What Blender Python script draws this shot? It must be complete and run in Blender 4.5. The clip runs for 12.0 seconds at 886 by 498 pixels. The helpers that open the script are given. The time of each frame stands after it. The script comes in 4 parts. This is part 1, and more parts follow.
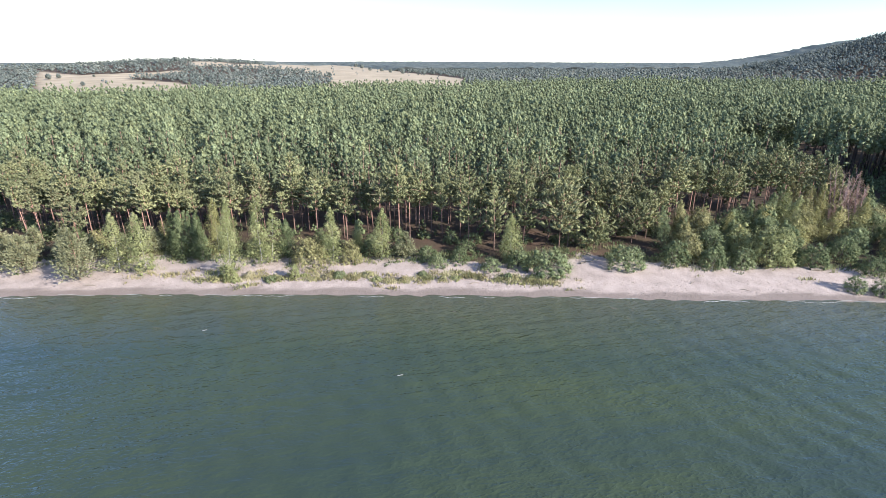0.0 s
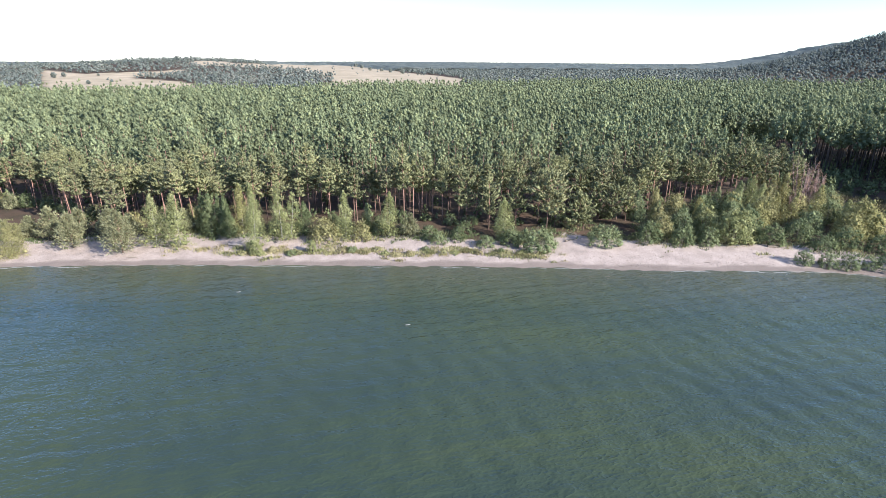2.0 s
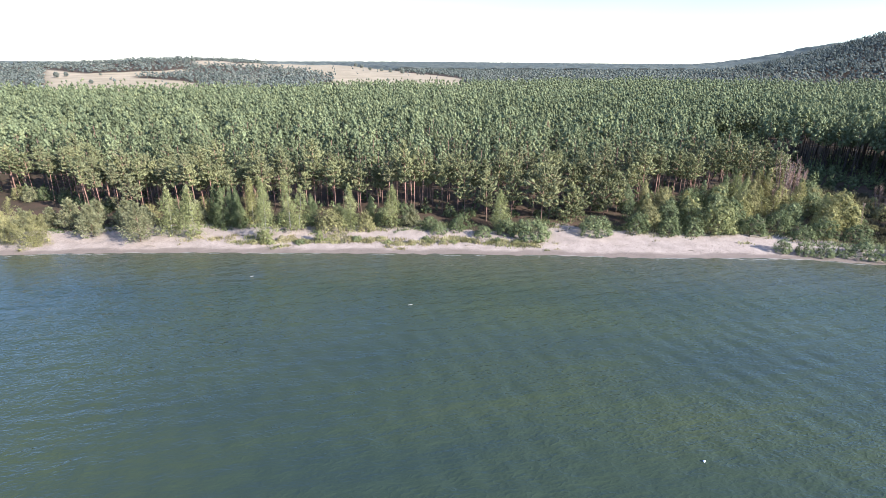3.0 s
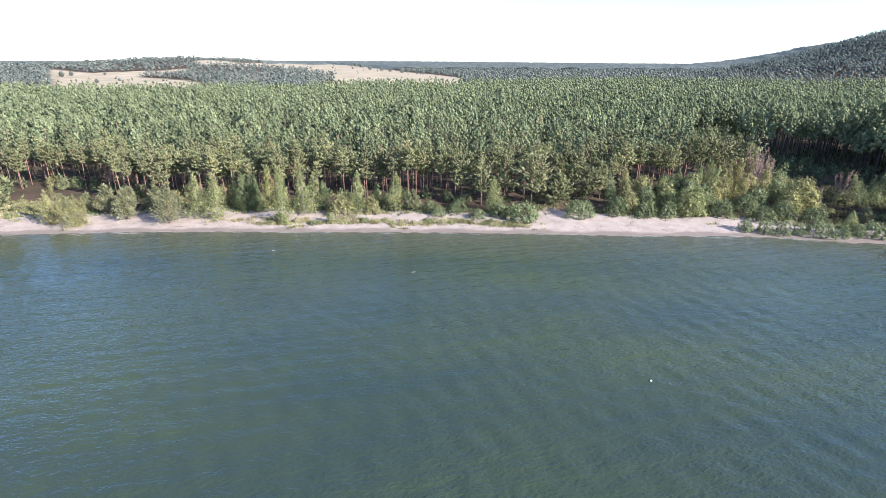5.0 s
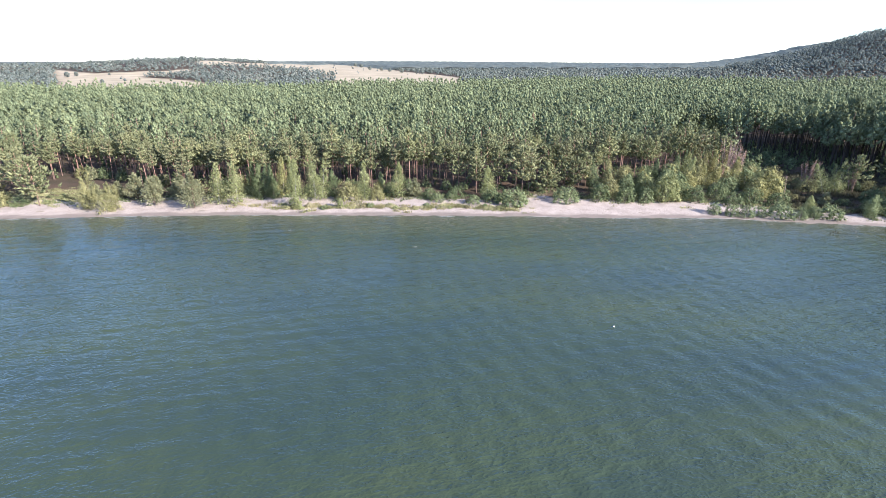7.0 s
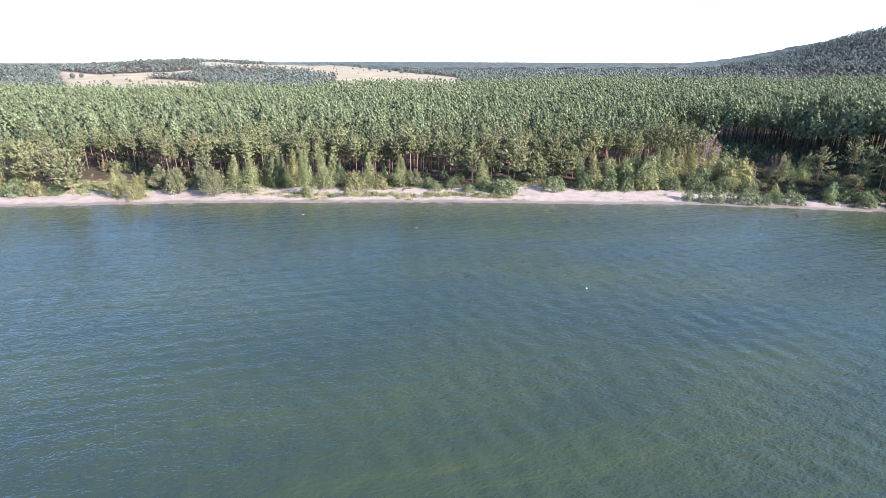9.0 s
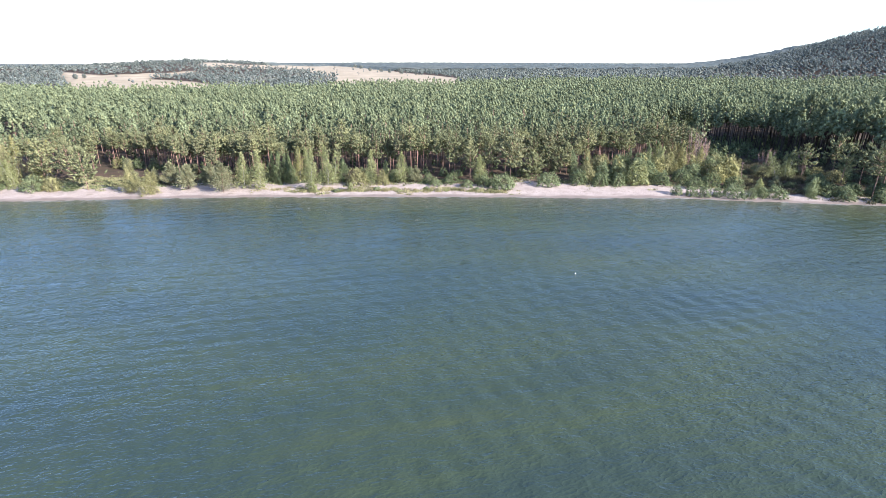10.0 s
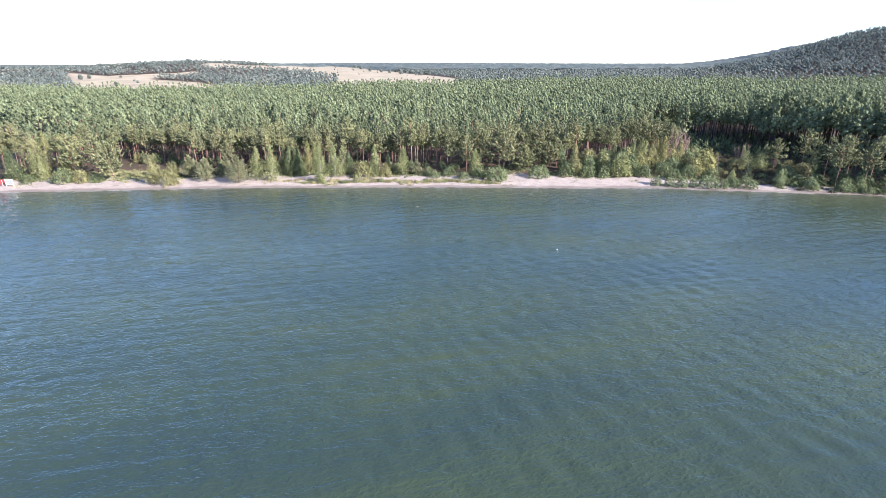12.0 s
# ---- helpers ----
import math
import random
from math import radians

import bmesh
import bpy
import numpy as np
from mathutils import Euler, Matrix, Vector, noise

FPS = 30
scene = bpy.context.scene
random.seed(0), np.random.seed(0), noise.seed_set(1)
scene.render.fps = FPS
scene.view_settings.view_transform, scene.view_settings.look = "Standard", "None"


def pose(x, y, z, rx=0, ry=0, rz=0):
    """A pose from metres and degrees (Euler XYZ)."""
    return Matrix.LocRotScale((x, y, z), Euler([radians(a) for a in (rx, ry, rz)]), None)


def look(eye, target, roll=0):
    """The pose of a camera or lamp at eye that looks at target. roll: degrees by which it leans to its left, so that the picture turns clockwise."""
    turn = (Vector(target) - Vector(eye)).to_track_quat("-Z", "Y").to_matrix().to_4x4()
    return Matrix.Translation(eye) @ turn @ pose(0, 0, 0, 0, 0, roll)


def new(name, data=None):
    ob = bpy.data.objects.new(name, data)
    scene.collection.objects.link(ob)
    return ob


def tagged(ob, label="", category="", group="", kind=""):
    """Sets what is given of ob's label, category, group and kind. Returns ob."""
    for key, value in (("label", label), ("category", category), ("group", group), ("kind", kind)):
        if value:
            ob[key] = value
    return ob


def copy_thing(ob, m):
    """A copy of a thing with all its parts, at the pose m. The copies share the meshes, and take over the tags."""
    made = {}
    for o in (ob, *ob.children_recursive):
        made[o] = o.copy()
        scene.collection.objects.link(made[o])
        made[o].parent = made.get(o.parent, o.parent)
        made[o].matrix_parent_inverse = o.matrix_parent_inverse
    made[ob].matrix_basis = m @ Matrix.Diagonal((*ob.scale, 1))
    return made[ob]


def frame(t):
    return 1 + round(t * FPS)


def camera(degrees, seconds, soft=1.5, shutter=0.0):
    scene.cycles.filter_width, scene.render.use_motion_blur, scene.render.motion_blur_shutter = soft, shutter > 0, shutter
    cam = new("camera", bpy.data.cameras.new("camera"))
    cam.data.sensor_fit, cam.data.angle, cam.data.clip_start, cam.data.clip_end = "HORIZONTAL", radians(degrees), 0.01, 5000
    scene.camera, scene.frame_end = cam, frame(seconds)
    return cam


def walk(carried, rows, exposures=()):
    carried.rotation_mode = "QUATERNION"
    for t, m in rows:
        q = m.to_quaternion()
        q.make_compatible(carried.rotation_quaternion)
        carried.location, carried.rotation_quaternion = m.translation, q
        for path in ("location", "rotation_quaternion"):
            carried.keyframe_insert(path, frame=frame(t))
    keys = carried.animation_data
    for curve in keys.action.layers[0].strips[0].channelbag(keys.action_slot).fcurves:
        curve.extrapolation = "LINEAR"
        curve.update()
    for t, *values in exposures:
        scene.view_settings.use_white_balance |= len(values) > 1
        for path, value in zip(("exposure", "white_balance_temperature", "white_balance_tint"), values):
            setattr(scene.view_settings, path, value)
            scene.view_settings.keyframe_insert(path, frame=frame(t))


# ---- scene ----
cam = camera(81.5, 12.0, soft=0.8)
PATH = [
    (0, pose(1.072, -87.814, 41.520, 69.918, -0.012, -1.047)),
    (0.5, pose(0.870, -91.481, 41.526, 69.932, -0.078, -1.070)),
    (1, pose(0.693, -95.154, 41.526, 69.941, -0.133, -1.092)),
    (1.5, pose(0.541, -98.836, 41.521, 69.945, -0.177, -1.114)),
    (2, pose(0.411, -102.528, 41.511, 69.945, -0.210, -1.136)),
    (2.5, pose(0.302, -106.232, 41.498, 69.942, -0.233, -1.157)),
    (3, pose(0.212, -109.949, 41.483, 69.935, -0.247, -1.178)),
    (3.5, pose(0.140, -113.679, 41.466, 69.926, -0.253, -1.198)),
    (4, pose(0.085, -117.425, 41.448, 69.916, -0.251, -1.218)),
    (4.5, pose(0.045, -121.186, 41.431, 69.906, -0.243, -1.237)),
    (5, pose(0.019, -124.962, 41.416, 69.897, -0.228, -1.256)),
    (5.5, pose(0.004, -128.754, 41.402, 69.890, -0.208, -1.275)),
    (6, pose(0.001, -132.561, 41.392, 69.886, -0.183, -1.293)),
    (6.5, pose(0.006, -136.384, 41.387, 69.886, -0.155, -1.311)),
    (7, pose(0.020, -140.221, 41.386, 69.889, -0.125, -1.328)),
    (7.5, pose(0.039, -144.071, 41.392, 69.898, -0.093, -1.345)),
    (8, pose(0.064, -147.933, 41.405, 69.910, -0.060, -1.361)),
    (8.5, pose(0.091, -151.807, 41.426, 69.927, -0.027, -1.377)),
    (9, pose(0.121, -155.690, 41.457, 69.946, 0.004, -1.392)),
    (9.5, pose(0.151, -159.580, 41.497, 69.968, 0.034, -1.408)),
    (10, pose(0.180, -163.476, 41.549, 69.990, 0.059, -1.422)),
    (10.5, pose(0.207, -167.375, 41.612, 70.010, 0.081, -1.436)),
    (11, pose(0.229, -171.274, 41.689, 70.025, 0.097, -1.450)),
    (11.5, pose(0.246, -175.171, 41.779, 70.031, 0.107, -1.463)),
    (12, pose(0.256, -179.062, 41.885, 70.025, 0.109, -1.476)),
]
walk(cam, PATH, exposures=[(0, 1.29, 5940, 12), (3, 1.38, 5920, 12), (6.5, 1.52, 5880, 13), (12, 1.57, 5850, 15)])

# ---- world, sun ----
SUN_EL, SUN_AZ = 25.5, 123.0          # degrees above the horizon; clockwise from +y
world = bpy.data.worlds.new("sky")
scene.world = world
world.use_nodes = True
wn = world.node_tree
sky = wn.nodes.new("ShaderNodeTexSky")
sky.sky_type = "NISHITA"
sky.sun_disc = False
sky.sun_elevation, sky.sun_rotation = radians(SUN_EL), radians(SUN_AZ)
sky.air_density, sky.dust_density, sky.ozone_density = 1.0, 0.2, 4.2
# thin white haze and faint streaks of cloud over the whole sky
place = wn.nodes.new("ShaderNodeTexCoord")
stretch = wn.nodes.new("ShaderNodeMapping")
stretch.inputs["Scale"].default_value = (1.0, 1.0, 5.0)
streaks = wn.nodes.new("ShaderNodeTexNoise")
streaks.inputs["Scale"].default_value, streaks.inputs["Detail"].default_value = 2.6, 5.0
thin = wn.nodes.new("ShaderNodeMapRange")
thin.inputs["From Min"].default_value, thin.inputs["From Max"].default_value = 0.4, 0.7
thin.inputs["To Min"].default_value, thin.inputs["To Max"].default_value = 0.02, 0.16
veil = wn.nodes.new("ShaderNodeMixRGB")
veil.inputs[2].default_value = (4.7, 4.2, 6.5, 1)
wn.links.new(place.outputs["Generated"], stretch.inputs[0])
wn.links.new(stretch.outputs[0], streaks.inputs["Vector"])
wn.links.new(streaks.outputs[0], thin.inputs[0])
wn.links.new(thin.outputs[0], veil.inputs[0])
wn.links.new(sky.outputs[0], veil.inputs[1])
wn.links.new(veil.outputs[0], wn.nodes["Background"].inputs[0])
wn.nodes["Background"].inputs[1].default_value = 0.124

sun_dir = Vector((math.sin(radians(SUN_AZ)) * math.cos(radians(SUN_EL)),
                  math.cos(radians(SUN_AZ)) * math.cos(radians(SUN_EL)), math.sin(radians(SUN_EL))))
sun = new("sun", bpy.data.lights.new("sun", "SUN"))
sun.data.energy, sun.data.angle, sun.data.color = 5.0, radians(0.5), (1.0, 0.93, 0.82)
sun.matrix_basis = look(sun_dir * 400, (0, 0, 0))

rng = np.random.default_rng(7)


# ---- materials ----
class Nodes:
    """A small helper round a material's node tree."""

    def __init__(self, name):
        self.mat = bpy.data.materials.new(name)
        self.mat.use_nodes = True
        self.tree = self.mat.node_tree
        self.shader = self.tree.nodes["Principled BSDF"]
        self.out = self.tree.nodes["Material Output"]

    def add(self, kind, **values):
        node = self.tree.nodes.new(kind)
        for key, value in values.items():
            node.inputs[key].default_value = value
        return node

    def link(self, a, b):
        self.tree.links.new(a, b)

    def place(self, scale=(1, 1, 1), turn=0.0):
        geo = self.tree.nodes.new("ShaderNodeNewGeometry")
        m = self.tree.nodes.new("ShaderNodeMapping")
        m.vector_type = "TEXTURE"
        m.inputs["Scale"].default_value = tuple(1 / v for v in scale)
        m.inputs["Rotation"].default_value = (0, 0, radians(turn))
        self.link(geo.outputs["Position"], m.inputs["Vector"])
        return m.outputs[0]

    def noise(self, scale, detail=4.0, vector=None, rough=0.55):
        n = self.add("ShaderNodeTexNoise", Scale=scale, Detail=detail, Roughness=rough)
        self.link(vector if vector else self.place(), n.inputs["Vector"])
        return n.outputs[0]

    def ramp(self, value, *stops):
        r = self.tree.nodes.new("ShaderNodeValToRGB")
        while len(r.color_ramp.elements) < len(stops):
            r.color_ramp.elements.new(0.5)
        for e, (at, col) in zip(r.color_ramp.elements, stops):
            e.position = at
            e.color = (*col, 1) if len(col) == 3 else col
        self.link(value, r.inputs[0])
        return r.outputs[0]

    def mix(self, factor, a, b, blend="MIX"):
        m = self.tree.nodes.new("ShaderNodeMix")
        m.data_type, m.blend_type = "RGBA", blend
        for value, socket in ((factor, m.inputs[0]), (a, m.inputs[6]), (b, m.inputs[7])):
            if isinstance(value, (int, float)):
                socket.default_value = value
            elif isinstance(value, tuple):
                socket.default_value = (*value, 1)
            else:
                self.link(value, socket)
        return m.outputs[2]

    def math(self, op, a, b=0.0):
        m = self.tree.nodes.new("ShaderNodeMath")
        m.operation = op
        for value, socket in ((a, m.inputs[0]), (b, m.inputs[1])):
            if isinstance(value, (int, float)):
                socket.default_value = value
            else:
                self.link(value, socket)
        return m.outputs[0]

    def bump(self, height, strength, distance, normal=None):
        b = self.add("ShaderNodeBump", Strength=strength, Distance=distance)
        self.link(height, b.inputs["Height"])
        if normal:
            self.link(normal, b.inputs["Normal"])
        return b.outputs[0]

    def base(self, colour, rough=0.8, specular=0.3, normal=None):
        if isinstance(colour, tuple):
            self.shader.inputs["Base Color"].default_value = (*colour, 1)
        else:
            self.link(colour, self.shader.inputs["Base Color"])
        self.shader.inputs["Roughness"].default_value = rough
        self.shader.inputs["Specular IOR Level"].default_value = specular
        if normal:
            self.link(normal, self.shader.inputs["Normal"])
        return self.mat


def leaf_material(name, dark, mid, light, patch=0.12, through_light=0.25, odd=None, blend=0.8):
    """Foliage: colour by leaf, by plant and by patch of the wood, a little light shining through."""
    n = Nodes(name)
    geo = n.tree.nodes.new("ShaderNodeNewGeometry")
    info = n.tree.nodes.new("ShaderNodeObjectInfo")
    per_leaf = geo.outputs["Random Per Island"]
    leaf = n.ramp(per_leaf, (0.0, dark), (0.55, mid), (1.0, light))
    wood = n.noise(patch, 3.0)
    patches = n.ramp(wood, (0.33, tuple(0.58 * v + 0.08 * u for v, u in zip(mid, dark))), (0.5, mid), (0.67, tuple(1.08 * v for v in light)))
    col = n.mix(blend, leaf, patches)
    if odd:
        col = n.mix(n.ramp(info.outputs["Random"], (0.55, (0, 0, 0)), (1.0, (0.7, 0.7, 0.7))), col, odd)
    tone = n.tree.nodes.new("ShaderNodeAttribute")
    tone.attribute_name = "tone"
    col = n.mix(1.0, col, n.math("ADD", 1.0, tone.outputs["Fac"]), "MULTIPLY")
    grain = n.noise(2.6, 3.0, rough=0.7)
    col = n.mix(1.0, col, n.ramp(grain, (0.32, (0.78, 0.79, 0.82)), (0.68, (1.38, 1.37, 1.32))), "MULTIPLY")
    n.base(col, 0.7, 0.08, n.bump(grain, 0.6, 0.3))
    trans = n.tree.nodes.new("ShaderNodeBsdfTranslucent")
    n.link(n.mix(0.5, col, light), trans.inputs[0])
    mixed = n.add("ShaderNodeMixShader", Fac=through_light)
    n.link(n.shader.outputs[0], mixed.inputs[1])
    n.link(trans.outputs[0], mixed.inputs[2])
    n.link(mixed.outputs[0], n.out.inputs[0])
    return n.mat


pine_leaf = leaf_material("pine_needles", (0.088, 0.098, 0.053), (0.187, 0.194, 0.097), (0.284, 0.276, 0.133),
                          through_light=0.16, odd=(0.185, 0.178, 0.1), blend=0.8)
# A trace of distance haze is put into this green, cooler than pine_leaf.
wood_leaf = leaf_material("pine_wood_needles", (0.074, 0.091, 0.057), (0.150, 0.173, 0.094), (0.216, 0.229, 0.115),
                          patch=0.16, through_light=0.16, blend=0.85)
# Distance haze is put into this leaf colour: paler and bluer than near trees.
hazed_far_leaf = leaf_material("hazed_mixed_leaves", (0.094, 0.114, 0.104), (0.146, 0.165, 0.145), (0.22, 0.218, 0.175),
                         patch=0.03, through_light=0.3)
# The hillside's haze is painted into its leaves as well, greyed and blued.
hazed_hill_leaf = leaf_material("hazed_hill_leaves", (0.094, 0.115, 0.106), (0.140, 0.160, 0.146), (0.205, 0.214, 0.18),
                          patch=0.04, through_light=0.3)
young_leaf = leaf_material("young_pine_needles", (0.11, 0.12, 0.07), (0.20, 0.20, 0.11), (0.33, 0.31, 0.175), patch=0.5)
birch_leaf = leaf_material("birch_leaves", (0.14, 0.158, 0.068), (0.238, 0.25, 0.108), (0.345, 0.338, 0.165), patch=0.4,
                           through_light=0.3)
willow_leaf = leaf_material("willow_leaves", (0.088, 0.110, 0.057), (0.162, 0.187, 0.090), (0.268, 0.292, 0.150), patch=0.5)
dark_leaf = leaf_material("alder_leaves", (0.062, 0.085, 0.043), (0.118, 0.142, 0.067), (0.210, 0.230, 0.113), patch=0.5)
olive_leaf = leaf_material("olive_bush_leaves", (0.136, 0.129, 0.059), (0.233, 0.218, 0.100), (0.353, 0.318, 0.153), patch=0.5)
yellow_leaf = leaf_material("yellowing_leaves", (0.156, 0.151, 0.057), (0.258, 0.244, 0.101), (0.396, 0.358, 0.160), patch=0.5)
rust_leaf = leaf_material("rusty_dry_leaves", (0.16, 0.10, 0.065), (0.26, 0.17, 0.12), (0.36, 0.25, 0.18), patch=0.5)
grass_leaf = leaf_material("shore_grass", (0.13, 0.132, 0.058), (0.235, 0.228, 0.105), (0.40, 0.36, 0.195), patch=0.35)


def bark_material(name, low, high, z0, z1):
    """Bark: furrowed grey-brown at the foot, thin flaking bark higher up."""
    n = Nodes(name)
    tex = n.tree.nodes.new("ShaderNodeTexCoord")
    sep = n.tree.nodes.new("ShaderNodeSeparateXYZ")
    n.link(tex.outputs["Object"], sep.inputs[0])
    wob = n.math("MULTIPLY", n.noise(0.8, 3.0), 4.0)
    up = n.math("DIVIDE", n.math("SUBTRACT", n.math("ADD", sep.outputs[2], wob), z0 + 2.0), z1 - z0)
    col = n.ramp(up, (0.0, low), (1.0, high))
    grain = n.noise(1.0, 5.0, n.place((9, 9, 2.2)))
    col = n.mix(0.6, col, n.ramp(grain, (0.3, (0.45, 0.42, 0.4)), (0.7, (1.0, 1.0, 1.0))), "MULTIPLY")
    return n.base(col, 0.85, 0.2, n.bump(grain, 0.6, 0.04))


pine_bark = bark_material("pine_bark", (0.20, 0.13, 0.10), (0.46, 0.262, 0.195), 2.0, 8.0)
wood_bark = bark_material("wood_bark", (0.17, 0.12, 0.1), (0.31, 0.19, 0.145), 2.0, 8.0)
# Darkened copy of the bark; the shade round the hollow is put into it.
shade_bark = bark_material("shade_bark", (0.055, 0.047, 0.043), (0.11, 0.08, 0.066), 4.0, 14.0)
twig_bark = bark_material("twig_bark", (0.26, 0.19, 0.17), (0.36, 0.25, 0.22), 0.5, 5.0)
grey_bark = bark_material("grey_bark", (0.14, 0.12, 0.10), (0.22, 0.19, 0.15), 0.5, 5.0)


def birch_bark_material():
    n = Nodes("birch_bark")
    marks = n.noise(1.0, 3.0, n.place((5, 5, 16)))
    col = n.ramp(marks, (0.38, (0.06, 0.05, 0.045)), (0.5, (0.38, 0.35, 0.3)), (0.85, (0.6, 0.57, 0.5)))
    return n.base(col, 0.7, 0.3, n.bump(marks, 0.3, 0.02))


birch_bark = birch_bark_material()


def ground_material():
    """Sand at the shore, needle litter under the trees, dry meadow farther off; 'soil' tells which."""
    n = Nodes("ground")
    att = n.tree.nodes.new("ShaderNodeAttribute")
    att.attribute_name = "soil"
    sep = n.tree.nodes.new("ShaderNodeSeparateColor")
    n.link(att.outputs["Color"], sep.inputs[0])
    litter, meadow, wet = sep.outputs[0], sep.outputs[1], sep.outputs[2]
    fine = n.noise(6.0, 6.0)
    coarse = n.noise(0.35, 4.0)
    ripple = n.noise(1.6, 3.0)
    sand = n.mix(0.5, n.ramp(fine, (0.36, (0.2, 0.158, 0.13)), (0.62, (0.475, 0.382, 0.318))),
                 n.ramp(coarse, (0.3, (0.25, 0.198, 0.164)), (0.65, (0.475, 0.382, 0.318))))
    trash = n.ramp(n.noise(2.3, 6.0, rough=0.7), (0.6, (0, 0, 0)), (0.66, (0.75, 0.75, 0.75)))
    sand = n.mix(trash, sand, (0.13, 0.105, 0.08))
    needles = n.mix(0.5, n.ramp(fine, (0.3, (0.035, 0.024, 0.018)), (0.7, (0.11, 0.066, 0.044))),
                    n.ramp(n.noise(0.22, 4.0), (0.35, (0.045, 0.045, 0.022)), (0.65, (0.11, 0.07, 0.046))))
    dry = n.mix(0.6, n.ramp(n.noise(0.012, 5.0), (0.3, (0.285, 0.22, 0.14)), (0.7, (0.475, 0.37, 0.25))),
                n.ramp(n.noise(0.06, 5.0, n.place((0.4, 1, 1))), (0.3, (0.21, 0.18, 0.105)), (0.7, (0.475, 0.37, 0.247))))
    edge = n.math("ADD", litter, n.math("MULTIPLY", n.math("SUBTRACT", n.noise(0.5, 5.0), 0.5), 1.1))
    col = n.mix(n.ramp(edge, (0.42, (0, 0, 0)), (0.6, (1, 1, 1))), sand, needles)
    col = n.mix(meadow, col, dry)
    col = n.mix(wet, col, n.mix(0.66, sand, (0.125, 0.095, 0.075)))
    h = n.math("ADD", n.math("MULTIPLY", ripple, 0.7), n.math("MULTIPLY", fine, 0.3))
    n.base(col, 0.9, 0.2, n.bump(h, 0.9, 0.2))
    return n.mat


def water_material():
    """Turbid green lake water under wind ripples, browner over the sand near the shore."""
    n = Nodes("lake_water")
    geo = n.tree.nodes.new("ShaderNodeNewGeometry")
    sep = n.tree.nodes.new("ShaderNodeSeparateXYZ")
    n.link(geo.outputs["Position"], sep.inputs[0])
    streaks = n.noise(0.06, 5.0, n.place((0.32, 1.0, 1.0), 9))
    clouds = n.noise(0.018, 4.0, n.place((0.6, 1.0, 1.0), 12))
    deep = n.ramp(streaks, (0.36, (0.027, 0.041, 0.032)), (0.56, (0.039, 0.053, 0.027)), (0.74, (0.056, 0.066, 0.024)))
    deep = n.mix(0.5, deep, n.ramp(clouds, (0.35, (0.028, 0.045, 0.036)), (0.65, (0.051, 0.063, 0.026))))
    near = n.math("ADD", sep.outputs[1], n.math("MULTIPLY", n.noise(0.09, 3.0), 14.0))
    near = n.math("ADD", near, n.math("MULTIPLY", n.math("POWER", n.math("ADD", n.math("MULTIPLY", sep.outputs[0], 0.01), 0.5), 2.0), 4.5))
    shoal = n.ramp(n.math("DIVIDE", n.math("ADD", near, 22.0), 34.0), (0.3, (0, 0, 0)), (0.95, (0.85, 0.85, 0.85)))
    col = n.mix(shoal, deep, (0.077, 0.078, 0.052))
    gust = n.ramp(n.noise(0.035, 3.0, n.place((0.45, 1.0, 1), 8)), (0.3, (0.3, 0.3, 0.3)), (0.7, (1, 1, 1)))

    def ridged(value):
        fold = n.math("SUBTRACT", 1.0, n.math("ABSOLUTE", n.math("SUBTRACT", n.math("MULTIPLY", value, 2.6), 1.3)))
        return n.math("POWER", n.math("MAXIMUM", fold, 0.0), 1.6)
    crests = ridged(n.noise(0.40, 1.0, n.place((0.5, 1.2, 1), 10)))
    small = ridged(n.noise(0.95, 2.0, n.place((0.65, 1.2, 1), 6)))
    h = n.math("ADD", n.math("MULTIPLY", crests, 0.5), n.math("MULTIPLY", small, 0.5))
    n.base(col, 0.04, 0.5, n.bump(n.math("MULTIPLY", h, gust), 1.0, 0.21))
    n.shader.inputs["IOR"].default_value = 1.333
    return n.mat


def plain_material(name, colour, rough=0.6, grain=6.0, amount=0.25):
    n = Nodes(name)
    v = n.noise(grain, 5.0)
    lo = tuple(c * (1 - amount) for c in colour)
    return n.base(n.ramp(v, (0.3, lo), (0.7, colour)), rough, 0.3, n.bump(v, 0.2, 0.01))


ground_mat, water_mat = ground_material(), water_material()
foam_mat = plain_material("foam", (0.4, 0.39, 0.36), 0.6, 3.0)


# ---- meshes from arrays ----
def mesh_of(name, verts, tris, mats, index=None, smooth=False):
    me = bpy.data.meshes.new(name)
    verts, tris = np.asarray(verts, np.float32), np.asarray(tris, np.int32)
    k = tris.shape[1]
    me.vertices.add(len(verts))
    me.vertices.foreach_set("co", verts.ravel())
    me.loops.add(tris.size)
    me.loops.foreach_set("vertex_index", tris.ravel())
    me.polygons.add(len(tris))
    me.polygons.foreach_set("loop_start", np.arange(len(tris), dtype=np.int32) * k)
    for m in mats:
        me.materials.append(m)
    if index is not None:
        me.polygons.foreach_set("material_index", np.asarray(index, np.int32))
    me.polygons.foreach_set("use_smooth", np.full(len(tris), smooth))
    me.update(calc_edges=True)
    return me


def join(pieces):
    """Joins (verts, tris) pairs."""
    vs, ts, n = [], [], 0
    for v, t in pieces:
        vs.append(v), ts.append(t + n)
        n += len(v)
    return np.concatenate(vs), np.concatenate(ts)


def unit(v):
    return v / np.maximum(np.linalg.norm(v, axis=1, keepdims=True), 1e-6)


